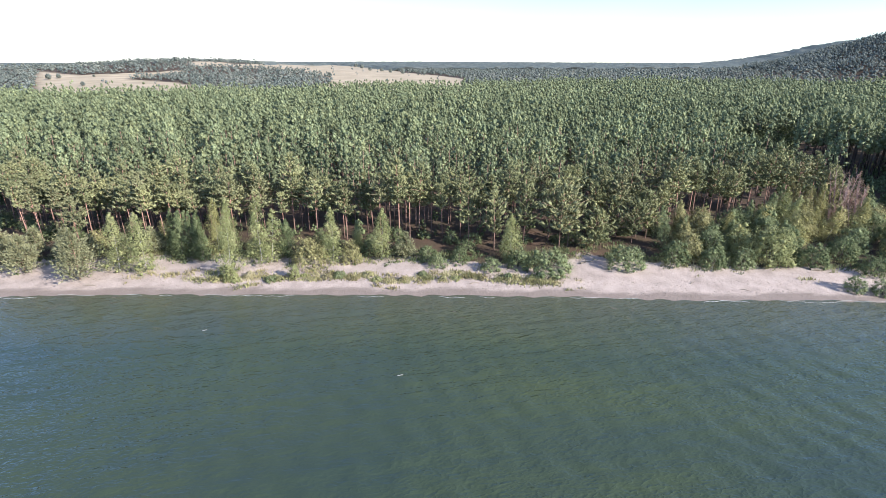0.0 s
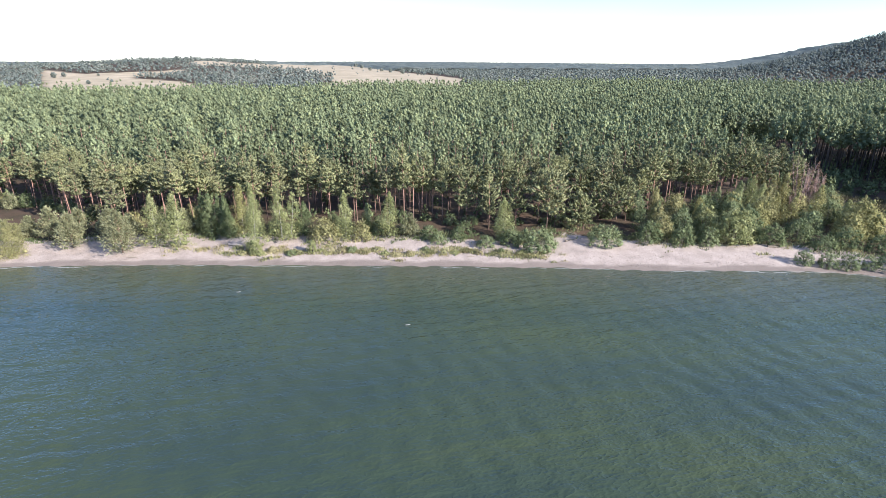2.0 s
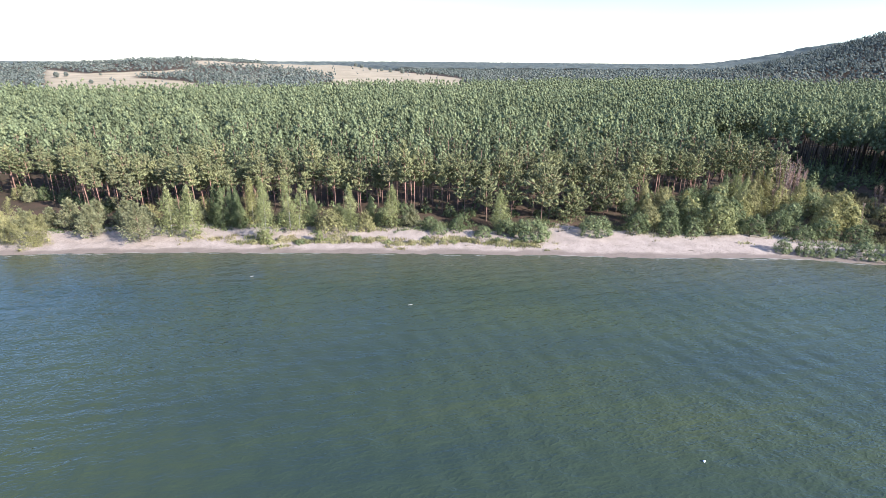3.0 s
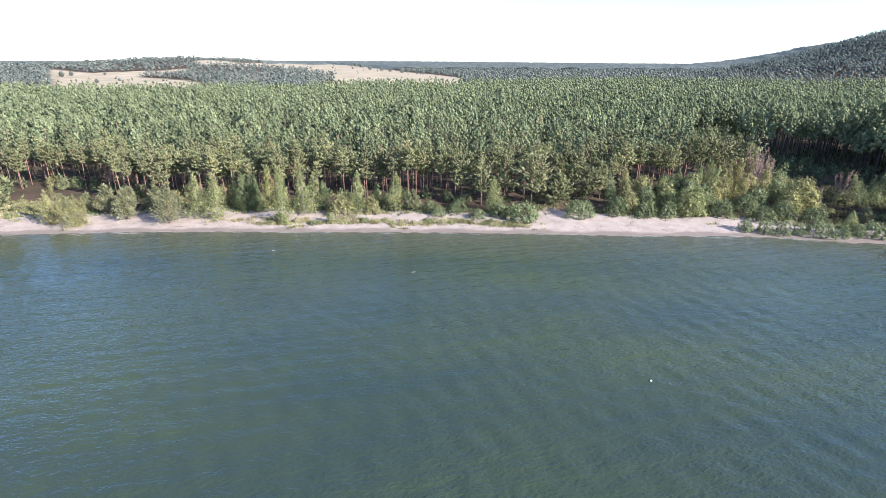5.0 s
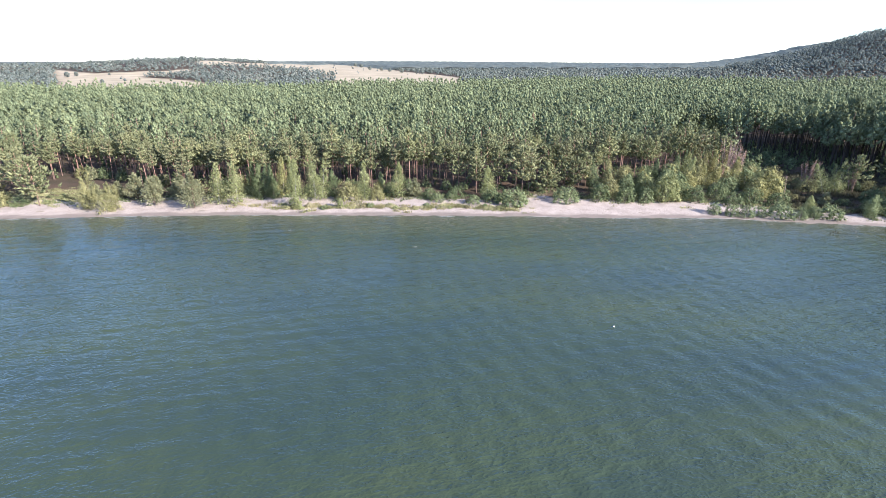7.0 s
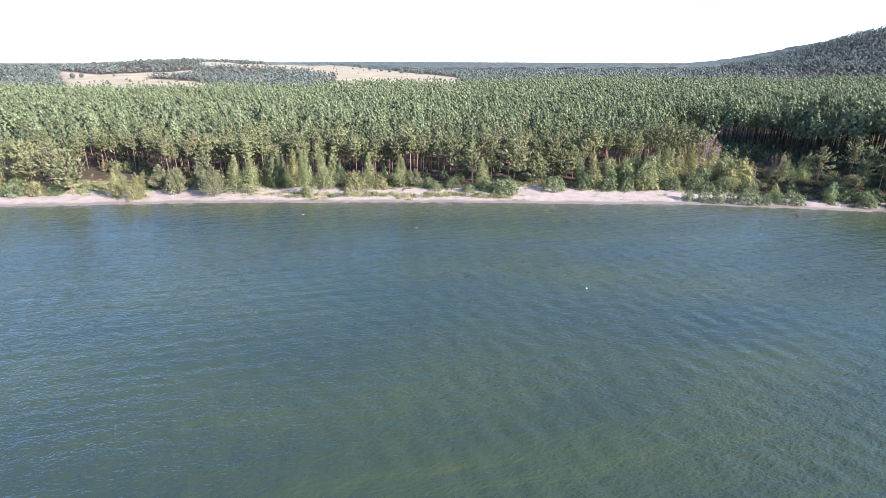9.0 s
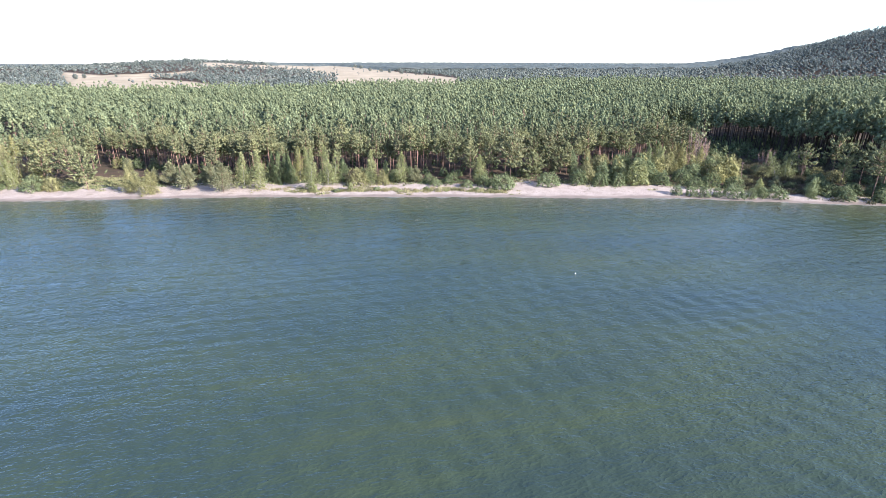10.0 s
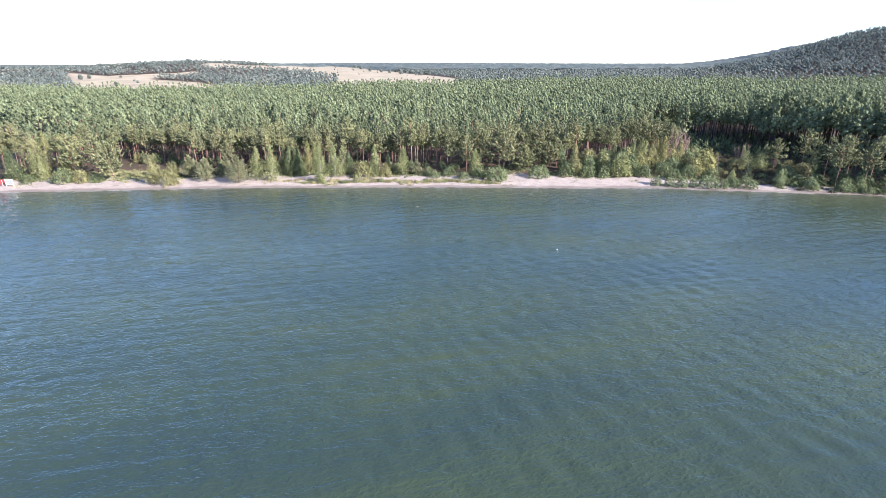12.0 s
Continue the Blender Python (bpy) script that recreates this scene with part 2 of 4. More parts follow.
def leaves(r, centres, radii, count, size, slim=0.6, rise=0.3, crown=0.7):
    """Small three-cornered leaf sprays over the skins of clumps."""
    c = np.repeat(centres, count, 0)
    rad = np.repeat(radii, count, 0)
    out = unit(r.normal(size=c.shape) + (0, 0, rise))
    p = c + out * rad * r.uniform(0.45, 1.08, (len(c), 1))
    form = unit((c - np.mean(centres, 0)) * (1, 1, 0.6))
    n = unit(out * 0.75 + form * crown + r.normal(size=c.shape) * 0.3 + (0, 0, 0.2))
    t = unit(np.cross(n, r.normal(size=c.shape)))
    b = np.cross(n, t)
    s = size * r.uniform(0.65, 1.35, (len(c), 1))
    v = np.stack([p + t * s * 0.62, p - t * s * 0.4 + b * s * slim * 0.5, p - t * s * 0.4 - b * s * slim * 0.5], 1).reshape(-1, 3)
    return v, np.arange(len(v)).reshape(-1, 3)


def tube(points, radii, sides=6):
    """A tapered, bent stem through points."""
    pts = np.asarray(points, float)
    a = np.linspace(0, 2 * math.pi, sides, endpoint=False)
    rings = []
    for i, p in enumerate(pts):
        d = pts[min(i + 1, len(pts) - 1)] - pts[max(i - 1, 0)]
        d = d / np.linalg.norm(d)
        u = np.cross(d, (0.31, 0.95, 0.05) if abs(d[2]) > 0.5 else (0, 0, 1))
        u = u / np.linalg.norm(u)
        w = np.cross(d, u)
        rings.append(p + radii[i] * (np.cos(a)[:, None] * u + np.sin(a)[:, None] * w))
    v = np.concatenate(rings)
    t = []
    for i in range(len(pts) - 1):
        for j in range(sides):
            a0, a1 = i * sides + j, i * sides + (j + 1) % sides
            t += [(a0, a1, a1 + sides), (a0, a1 + sides, a0 + sides)]
    top = (len(pts) - 1) * sides
    t += [(top, top + j, top + j + 1) for j in range(1, sides - 1)]
    return v, np.array(t)


def child(name, me, parent, label=""):
    ob = new(name, me)
    ob.parent = parent
    return tagged(ob, label)


# ---- the lie of the land ----
def shore(x):
    xx = np.clip(x, -260, 260)
    # Beyond x = 156 an unseen headland is added to carry shade-casting pines.
    return 1.5 - 0.00045 * (xx + 50) ** 2 - 0.02 * np.clip(xx - 156, 0, 36) ** 2 + 2.6 * np.exp(-((xx - 78) / 20) ** 2) + 0.22 * np.sin(xx * 0.07) + 0.1 * np.sin(xx * 0.23 + 1)


def swell(x, y, cx, cy, sx, sy, h, k=2.0):
    return h * np.exp(-np.abs((x - cx) / sx) ** k - ((y - cy) / sy) ** 2)


def land(x, y):
    """The ground's height."""
    s = y - shore(x)
    z = np.interp(s, [-300, -60, -8, 0, 14, 30, 80, 500, 700, 900, 1300, 2000, 2600, 5000],
                  [-12, -5, -0.55, 0, 1.12, 1.76, 2.0, 3, 8, 11, 13.5, 16, 17, 17])
    z = z + np.clip((s - 4) / 10, 0, 1) * (0.16 * np.sin(x * 0.33 + y * 0.2) + 0.12 * np.sin(x * 0.13 - y * 0.41))
    z = z + swell(x, y, -930, 890, 110, 230, 14) + swell(x, y, -580, 1200, 300, 330, 27.5) + swell(x, y, -940, 2100, 370, 395, 23.8)
    z = z + swell(x, y, 880, 836, 207, 238, 84, 1.8) + swell(x, y, 1442, 1756, 258, 474, 85.6, 1.5)
    z = z + swell(x, y, -400, 4600, 1500, 1300, 11)
    return z - swell(x, y, 115, 8.5, 7, 5, 1.2)


def inside(x, y, outline):
    """Whether places lie within an outline in the plan."""
    hit = np.zeros(np.shape(x), bool)
    for (x0, y0), (x1, y1) in zip(outline, outline[1:] + outline[:1]):
        if y0 != y1:
            hit ^= ((y0 > y) != (y1 > y)) & (x < (x1 - x0) * (y - y0) / (y1 - y0) + x0)
    return hit


WEST_MEADOW = [(-412, 420), (-515, 622), (-598, 740), (-668, 840), (-757, 975), (-701, 919), (-652, 875), (-605, 848), (-571, 858),
               (-529, 875), (-494, 908), (-474, 948), (-452, 922), (-447, 872), (-463, 841), (-495, 795), (-478, 773), (-429, 748),
               (-384, 727), (-331, 682), (-285, 560), (-248, 420)]
RIDGE_MEADOW = [(-541, 1100), (-553, 1166), (-530, 1235), (-511, 1229), (-451, 1155), (-423, 1269), (-632, 2050), (-682, 2918),
                (-414, 1855), (-324, 1116), (-362, 1070), (-397, 1065), (-442, 1056), (-479, 1030)]
MID_MEADOW = [(-139, 545), (-161, 780), (-202, 830), (-185, 903), (-216, 982), (-267, 1056), (-318, 1093), (-420, 1500), (-583, 2030),
              (-600, 3200), (-570, 3081), (-391, 2537), (-215, 1902), (-60, 1230), (33, 1015), (61, 873), (50, 760), (50, 545)]


def meadow(x, y):
    """Dry open meadows among the far woods."""
    wx = x + 3 * np.sin(y * 0.021) + 3 * np.sin(y * 0.057 + x * 0.03)
    wy = y + 5 * np.sin(x * 0.018 + 1) + 4 * np.sin(x * 0.05)
    def spot(cx, cy, sx, sy):
        return ((wx - cx) / sx) ** 2 + ((wy - cy) / sy) ** 2 < 1
    return (inside(wx, wy, WEST_MEADOW) | inside(wx, wy, RIDGE_MEADOW) | inside(wx, wy, MID_MEADOW)
            | spot(-760, 1950, 130, 190) | spot(-520, 4050, 240, 200) | spot(-210, 4300, 120, 330))


CLEARING = [(104, -2), (103, 30), (108, 46), (119, 60), (117, 67), (105, 72), (104, 88), (112, 104), (144, 162), (178, 164), (145, 112), (132, 97),
            (137, 84), (148, 75), (151, 60), (150, 46), (158, 38), (163, 24), (166, 8), (163, -40), (128, -40)]


def clearing(x, y):
    """The open wet hollow behind the shore bushes, which runs on as a bay of open ground into the wood."""
    return inside(x + 1.5 * np.sin(y * 0.4), y + 1.5 * np.sin(x * 0.5), CLEARING)


def edge_of_wood(x):
    """How far from the water the pines begin."""
    return np.interp(x, [-175, -150, -136, -122, -106, -92, -60, -20, 20, 45, 60, 90, 105, 132, 136, 143, 150, 170, 240],
                     [19, 25, 38, 45, 42, 27, 25, 26, 26, 29, 36, 46, 50, 45, 26, 26, 26, 20, 16])


def wooded(x, y):
    s = y - shore(x)
    loose = (np.sin(x * 0.42 + 2 * np.sin(y * 0.13)) * np.sin(y * 0.3 + 1.5 * np.sin(x * 0.17)) > 0.12 - 0.22 * np.exp(-((x - 58) / 20) ** 2)) & (s > edge_of_wood(x) + 9) & (s < 80)
    gaps = (np.sin(x * 0.23 + 2 * np.sin(y * 0.09)) * np.sin(y * 0.16 + 1.5 * np.sin(x * 0.08)) > 0.72) & (s > 105) & (s < 640)
    open_wood = (loose & (x < 118)) | (gaps & ~((x > 85) & (x < 260) & (y < 260)))
    return (s > edge_of_wood(x)) & ~clearing(x, y) & ~meadow(x, y) & ~open_wood


# ---- ground and water ----
def sheet(xs, ys):
    gx, gy = np.meshgrid(xs, ys)
    w, h = len(xs), len(ys)
    i = np.arange((h - 1) * (w - 1)).reshape(h - 1, w - 1)
    i = i // (w - 1) * w + i % (w - 1)
    quads = np.stack([i, i + 1, i + w + 1, i + w], -1).reshape(-1, 4)
    return gx.ravel(), gy.ravel(), quads


def grown(start, stop, step, growth):
    out = [start]
    while abs(out[-1]) < abs(stop):
        out.append(out[-1] + step)
        step *= growth
    return np.array(out[1:])


gx_lines = np.concatenate([-grown(960, 4800, 20, 1.12)[::-1], np.arange(-960, -170, 11.0), np.arange(-170, 172, 2.2), np.arange(176, 960, 12.0), grown(960, 4800, 20, 1.12)])
gy_lines = np.concatenate([[-300, -120, -60, -45], np.arange(-36, 46, 0.8), grown(46, 420, 1.2, 1.06), np.arange(430, 1300, 9.0), grown(1300, 4700, 12, 1.05)])
x, y, quads = sheet(gx_lines, gy_lines)
ground = new("ground", mesh_of("ground", np.stack([x, y, land(x, y)], 1), quads, [ground_mat], smooth=True))
tagged(ground, "sandy lake shore, needle litter under pines and dry far meadows", "ground", kind="structure")
s = y - shore(x)
soil = np.ones((len(x), 4), np.float32)
inland = np.interp(x, [-170, -115, -95, -60, 0, 12, 24, 34, 46, 56, 90, 108, 170], [15, 16, 14, 18, 17, 14, 12, 20, 17, 14, 14, 9, 7])
soil[:, 0] = np.clip((s - inland) / 6 + 0.5, 0, 1)
soil[:, 1] = np.where(meadow(x, y), 1.0, 0.0)
soil[:, 2] = np.clip((2.9 + 0.5 * np.sin(x * 0.3) + 0.3 * np.sin(x * 0.9) - s) / 0.9, 0, 1) * (s > -30)
col = ground.data.attributes.new("soil", "FLOAT_COLOR", "POINT")
col.data.foreach_set("color", soil.ravel())

wx_lines = np.concatenate([-grown(160, 4800, 6, 1.3)[::-1], np.arange(-160, 166, 0.95), grown(166, 4800, 6, 1.3)])
wy_lines = np.concatenate([-grown(150, 4000, 6, 1.3)[::-1], np.arange(-150, 4.5, 0.72)])
x, y, quads = sheet(wx_lines, wy_lines)
calm = np.clip((155 - np.abs(x)) / 20, 0, 1) * np.clip((y + 148) / 12, 0, 1) * np.clip((shore(x) + 2 - y) / 8, 0.2, 1)
wave = np.zeros(len(x))
for k in range(14):
    length = 1.7 * 1.09 ** k
    turn = radians(90 + 8 + rng.normal() * 38)
    wave += 0.0085 * length ** 0.75 * np.sin((x * math.cos(turn) + y * math.sin(turn)) * 2 * math.pi / length + rng.uniform(0, 7))
water = new("water", mesh_of("water", np.stack([x, y, wave * calm], 1), quads, [water_mat], smooth=True))
tagged(water, "green turbid lake water with small wind ripples", "lake", kind="structure")


def foam_line():
    """Broken lines of foam where the ripples run out on the sand."""
    vs, qs, n = [], [], 0
    r = np.random.default_rng(3)
    x0 = -165.0
    while x0 < 165:
        length = r.uniform(1.5, 11.0)
        off = r.uniform(-0.9, 0.1)
        xs = np.arange(x0, x0 + length, 0.35)
        if len(xs) > 3:
            mid = shore(xs) + off + 0.3 * np.sin(xs * 0.6 + x0) + 0.12 * np.sin(xs * 2.1 + 2 * x0)
            half = 0.042 * r.uniform(0.2, 1.4) * np.sin(np.linspace(0.05, math.pi - 0.05, len(xs))) ** 0.5 * r.uniform(0.05, 1.4, len(xs))
            z = np.maximum(land(xs, mid), 0.0) + 0.05
            for sgn in (-1, 1):
                vs.append(np.stack([xs, mid + sgn * half, z - 0.03 * (sgn < 0)], 1))
            m = len(xs)
            i = np.arange(m - 1) + n
            qs.append(np.stack([i, i + 1, i + m + 1, i + m], 1))
            n += 2 * m
        x0 += length * r.uniform(0.6, 1) + r.uniform(0.5, 16) * r.uniform(0.1, 1)
    ob = new("foam", mesh_of("foam", np.concatenate(vs), np.concatenate(qs), [foam_mat]))
    tagged(ob, "thin broken line of white foam along the sand", "foam", kind="stuff")


foam_line()


def whitecap(x, y, long):
    """A small breaking crest: a ragged strip of foam on a ripple."""
    r = np.random.default_rng(int(abs(x * 7 + y)))
    m = 9
    u = np.linspace(-0.5, 0.5, m)
    mid = 0.16 * long * (u * u - 0.08) + r.normal(size=m) * 0.05
    half = 0.05 * np.sqrt(np.maximum(0.26 - u * u, 0)) * r.uniform(0.5, 1.4, m)
    v = np.concatenate([np.stack([u * long, mid - half, np.full(m, 0.02)], 1), np.stack([u * long, mid, np.full(m, 0.09)], 1),
                        np.stack([u * long, mid + half, np.full(m, 0.02)], 1)])
    i = np.arange(m - 1)
    q = np.concatenate([np.stack([i + k, i + 1 + k, i + m + 1 + k, i + m + k], 1) for k in (0, m)])
    ob = new("whitecap", mesh_of("whitecap", v, q, [foam_mat], smooth=True))
    ob.matrix_basis = pose(x, y, 0.06, 0, 0, 12)
    tagged(ob, "small white breaking wave crest on the lake", "foam", "whitecaps on the lake")


for cap in ((-36.6, -12.6, 0.8), (-3.8, -26.0, 0.8)):
    whitecap(*cap)


# ---- pines ----
def tufts(r, centres, axes, radii, uneven=0.35, full=0.82):
    """Spindle-shaped masses of needles, eight faces each: fuller below, drawn to a point along the axis."""
    c, m = np.asarray(centres, float), len(centres)
    ax = unit(np.asarray(axes, float))
    rad = np.asarray(radii, float) * full
    u = unit(np.cross(ax, r.normal(size=(m, 3))))
    w = np.cross(ax, u)
    wide, long = rad[:, :1], rad[:, 1:2]
    ring = [c - 0.12 * ax * long + (u * math.cos(a) + w * math.sin(a)) * wide * r.uniform(1 - uneven, 1 + uneven, (m, 1)) for a in (0, 1.57, 3.14, 4.71)]
    v = np.stack([c + ax * long * r.uniform(0.85, 1.2, (m, 1)), c - ax * long * 0.75, *ring], 1).reshape(-1, 3)
    one = np.array([(0, 2, 3), (0, 3, 4), (0, 4, 5), (0, 5, 2), (1, 3, 2), (1, 4, 3), (1, 5, 4), (1, 2, 5)])
    return v, (one[None] + (np.arange(m) * 6)[:, None, None]).reshape(-1, 3)


def needles(r, centres, axes, radii, count, size, slim):
    """Thin sprays that stand out from the skins of tufts and point outward and up."""
    c = np.repeat(np.asarray(centres, float), count, 0)
    ax = np.repeat(unit(np.asarray(axes, float)), count, 0)
    rad = np.repeat(np.asarray(radii, float), count, 0)
    out = unit(r.normal(size=c.shape) + (0, 0, 0.25))
    along = np.sum(out * ax, 1, keepdims=True)
    p = c + (out - ax * along) * rad[:, :1] * r.uniform(0.6, 1.2, (len(c), 1)) + ax * along * rad[:, 1:2] * r.uniform(0.6, 1.1, (len(c), 1))
    t = unit(out * 0.6 + ax * 0.5 + r.normal(size=c.shape) * 0.4 + (0, 0, 0.15))
    n = unit(out + r.normal(size=c.shape) * 0.2)
    n = unit(n - np.sum(n * t, 1, keepdims=True) * t)
    b = np.cross(n, t)
    s = size * r.uniform(0.6, 1.4, (len(c), 1))
    v = np.stack([p + t * s * 0.7, p - t * s * 0.3 + b * s * slim * 0.5, p - t * s * 0.3 - b * s * slim * 0.5], 1).reshape(-1, 3)
    return v, np.arange(len(v)).reshape(-1, 3)


def pine_crown(r, h, low, wide, clumps, stem, flat=0.5):
    """Tufts along limbs that sweep up, in loose tiers, longest below the middle and short at the top; the roots and tips of the limbs as well."""
    centres, axes, radii, limbs = [], [], [], []
    side = r.uniform(0, 6.3)
    for k in range(clumps):
        q = (k + r.uniform(0.1, 0.9)) / clumps
        z = low + (h - low) * q ** 0.95
        a = k * 2.4 + r.uniform(-0.5, 0.5)
        reach = wide * np.interp(q, [0, 0.12, 0.32, 0.6, 0.85, 1], [0.5, 0.85, 1.0, 0.8, 0.45, 0.06])
        reach *= r.uniform(0.45, 1.1) * (1 + 0.2 * math.cos(a - side))
        root = stem(z - 0.25 * reach)
        tip = root + (math.cos(a) * reach, math.sin(a) * reach, 0.34 * reach + 0.3 * q)
        limbs.append((root, tip))
        centres.append(root * 0.2 + tip * 0.8)
        axes.append((math.cos(a) * flat, math.sin(a) * flat, 0.32 + 0.9 * q))
        fat = wide * clumps ** -0.36 * r.uniform(0.75, 1.2) * (1.08 - 0.42 * q)
        radii.append((fat, fat * r.uniform(1.0, 1.5)))
    centres.append(stem(h * 0.965))
    axes.append((r.normal() * 0.1, r.normal() * 0.1, 1.0))
    radii.append((0.24 * wide, 0.62 * wide))
    return (np.array(centres), np.array(axes), np.array(radii)), limbs


def whorled_crown(r, h, low, wide, gap, stem):
    """Limbs in whorls a step apart, each with a flat brush of tufts at its outer end, open between the whorls."""
    centres, axes, radii, limbs = [], [], [], []
    side, whorls = r.uniform(0, 6.3), max(5, round((h - low) / gap))
    for k in range(whorls):
        q = (k + 0.5 + r.uniform(-0.25, 0.25)) / whorls
        z = low + (h - low) * q
        many = 6 if q < 0.55 else 4
        for j in range(many):
            a = j * 6.283 / many + k * 0.9 + r.uniform(-0.4, 0.4)
            reach = wide * np.interp(q, [0, 0.12, 0.35, 0.6, 0.85, 1], [0.6, 0.95, 1.0, 0.82, 0.46, 0.12])
            reach *= r.choice([0.35, 0.7, 0.85, 1.0, 1.15]) * r.uniform(0.85, 1.1) * (1 + 0.22 * math.cos(a - side))
            d = np.array([math.cos(a), math.sin(a), 0.12 + 0.5 * q])
            root = stem(z - 0.1 * reach + r.uniform(-0.2, 0.2))
            tip = root + d * reach + (0, 0, 0.1 * reach)
            limbs.append((root, tip))
            for f, fat in ((0.42, 0.3), (0.72, 0.42), (0.98, 0.36)):
                swing = r.normal(size=3) * (0.22, 0.22, 0.12) * reach * f
                centres.append(root + (tip - root) * f + swing)
                axes.append(d * (1, 1, 0.5) + (0, 0, 0.4 + 0.5 * q) + r.normal(size=3) * 0.2)
                radii.append((fat * (0.5 + 0.17 * reach), (0.38 + 0.2 * reach) * r.uniform(0.8, 1.2)))
    centres.append(stem(h * 0.965))
    axes.append((r.normal() * 0.1, r.normal() * 0.1, 1.0))
    radii.append((0.2 * wide, 0.45 * wide))
    return (np.array(centres), np.array(axes), np.array(radii)), limbs


def pine_shape(r, h, low, wide, clumps, count, size, sides=6, limbs=True, slim=0.3, flat=0.5, gap=0.95):
    """Trunk, limbs, inner tufts and needle sprays of a pine whose crown begins at height low."""
    bend = r.normal(size=2) * 0.025 * h
    def stem(z):
        q = z / h
        return np.array([bend[0] * q * q, bend[1] * q * q, z])
    zs = np.array([-0.3, 0.12, 0.3, 0.5, 0.7, 0.86, 0.97]) * h
    zs[0] = -0.4
    if not limbs:
        zs = zs[[0, 2, 4, 5]]
    trunk = tube([stem(z) for z in zs], np.interp(zs / h, [0, 0.1, 0.6, 1], [0.021, 0.016, 0.011, 0.003]) * h * (0.5 if limbs else 0.6), sides)
    shape, spread = whorled_crown(r, h, low, wide, gap, stem) if limbs else pine_crown(r, h, low, wide, clumps, stem, flat)
    wood = []
    if limbs:
        for root, tip in spread[::2]:
            wood.append(tube([root, (root + tip) / 2 + (0, 0, 0.05), tip], [0.05 * h / 15, 0.035, 0.012], 3))
        for k in range(7):
            z, a = r.uniform(0.15 * h, max(low, 0.2 * h)), r.uniform(0, 6.3)
            root, ln = stem(z), r.uniform(0.5, 1.6)
            wood.append(tube([root, root + (math.cos(a) * ln, math.sin(a) * ln, r.uniform(-0.2, 0.25))], [0.03, 0.008], 3))
    inner = tufts(r, *shape)
    spray = needles(r, *shape, count, size, slim) if count else None
    return trunk, wood, inner, spray


def crown_mesh(name, inner, spray, mats):
    """Inner tufts shaded smooth, sprays flat."""
    v, t = join([inner, spray]) if spray else inner
    me = mesh_of(name, v, t, mats)
    me.polygons.foreach_set("use_smooth", np.arange(len(t)) < len(inner[1]))
    return me


def pine_thing(r, h, low, wide, leaf, gap, count, size, label, group, name="pine_tree", split=False):
    trunk, wood, inner, spray = pine_shape(r, h, low, wide, 0, count, size, gap=gap)
    ob = new(name)
    if split:
        stem = child("trunk", mesh_of("trunk", *trunk, [pine_bark], smooth=True), ob)
        for limb in wood:
            child("limb", mesh_of("limb", *limb, [pine_bark], smooth=True), stem)
    else:
        child("trunk", mesh_of("trunk", *join([trunk, *wood]), [pine_bark], smooth=True), ob)
    child("crown", crown_mesh("crown", inner, spray, [leaf]), ob)
    return tagged(ob, label, "tree", group)


def stand(ob, x, y, size=1.0, turn=0.0, lean=0.0):
    """Sets a thing on the ground."""
    m = pose(x, y, float(land(np.float64(x), np.float64(y))) - 0.05, lean, 0, turn) @ Matrix.Scale(size, 4)
    ob.matrix_basis = m
    return ob


def again(ob, x, y, size=1.0, turn=0.0, lean=0.0):
    keep = ob.matrix_basis.copy()
    ob.matrix_basis = Matrix.Identity(4)
    m = pose(x, y, float(land(np.float64(x), np.float64(y))) - 0.05, lean, 0, turn) @ Matrix.Scale(size, 4)
    made = copy_thing(ob, m)
    ob.matrix_basis = keep
    return made


def lattice(r, x0, x1, y0, y1, step, jitter=0.42):
    gx, gy = np.meshgrid(np.arange(x0, x1, step), np.arange(y0, y1, step * 0.92))
    gx = gx + (np.arange(gx.shape[0])[:, None] % 2) * step / 2
    return (gx.ravel() + r.uniform(-jitter, jitter, gx.size) * step, gy.ravel() + r.uniform(-jitter, jitter, gx.size) * step)


def in_view(x, y, more=28):
    return np.abs(x - 0.022 * (y + 180)) < (0.84 + 0.085 * np.exp(-y / 150)) * (y + 182) + more


# the first rows, tree by tree
px, py = lattice(np.random.default_rng(21), -178, 226, -50, 120, 4.6, 0.44)
# Pines east of the view are added unseen, to shade bank and hollow.
keep = wooded(px, py) & (in_view(px, py) | ((px > 150) & (px < 226 - 0.25 * np.abs(py - 20))))
px, py = px[keep], py[keep]
depth = py - shore(px) - edge_of_wood(px)
order = np.argsort(depth + 500 * (((px > 117) & (py > 20)) | (px > 172)))
front, behind = order[:156], order[156:]
kinds = []
for k in range(8):
    r = np.random.default_rng(100 + k)
    h = [15.0, 17.0, 16.0, 18.0, 14.0, 17.5, 16.5, 15.0][k]
    ob = pine_thing(r, h, h * r.uniform(0.42, 0.58), r.uniform(2.1, 3.1), pine_leaf, 0.95, 9, 0.6,
                    "tall pine with orange upper trunk and rounded green crown", "pines at the edge of the wood")
    kinds.append(ob)
r = np.random.default_rng(5)
for k, i in enumerate(front):
    size = r.uniform(0.74, 1.1)
    turn, lean = r.uniform(0, 360), r.normal() * 1.2
    place = stand if k < 8 else again
    place(kinds[k % 8], px[i], py[i], size, turn, lean)


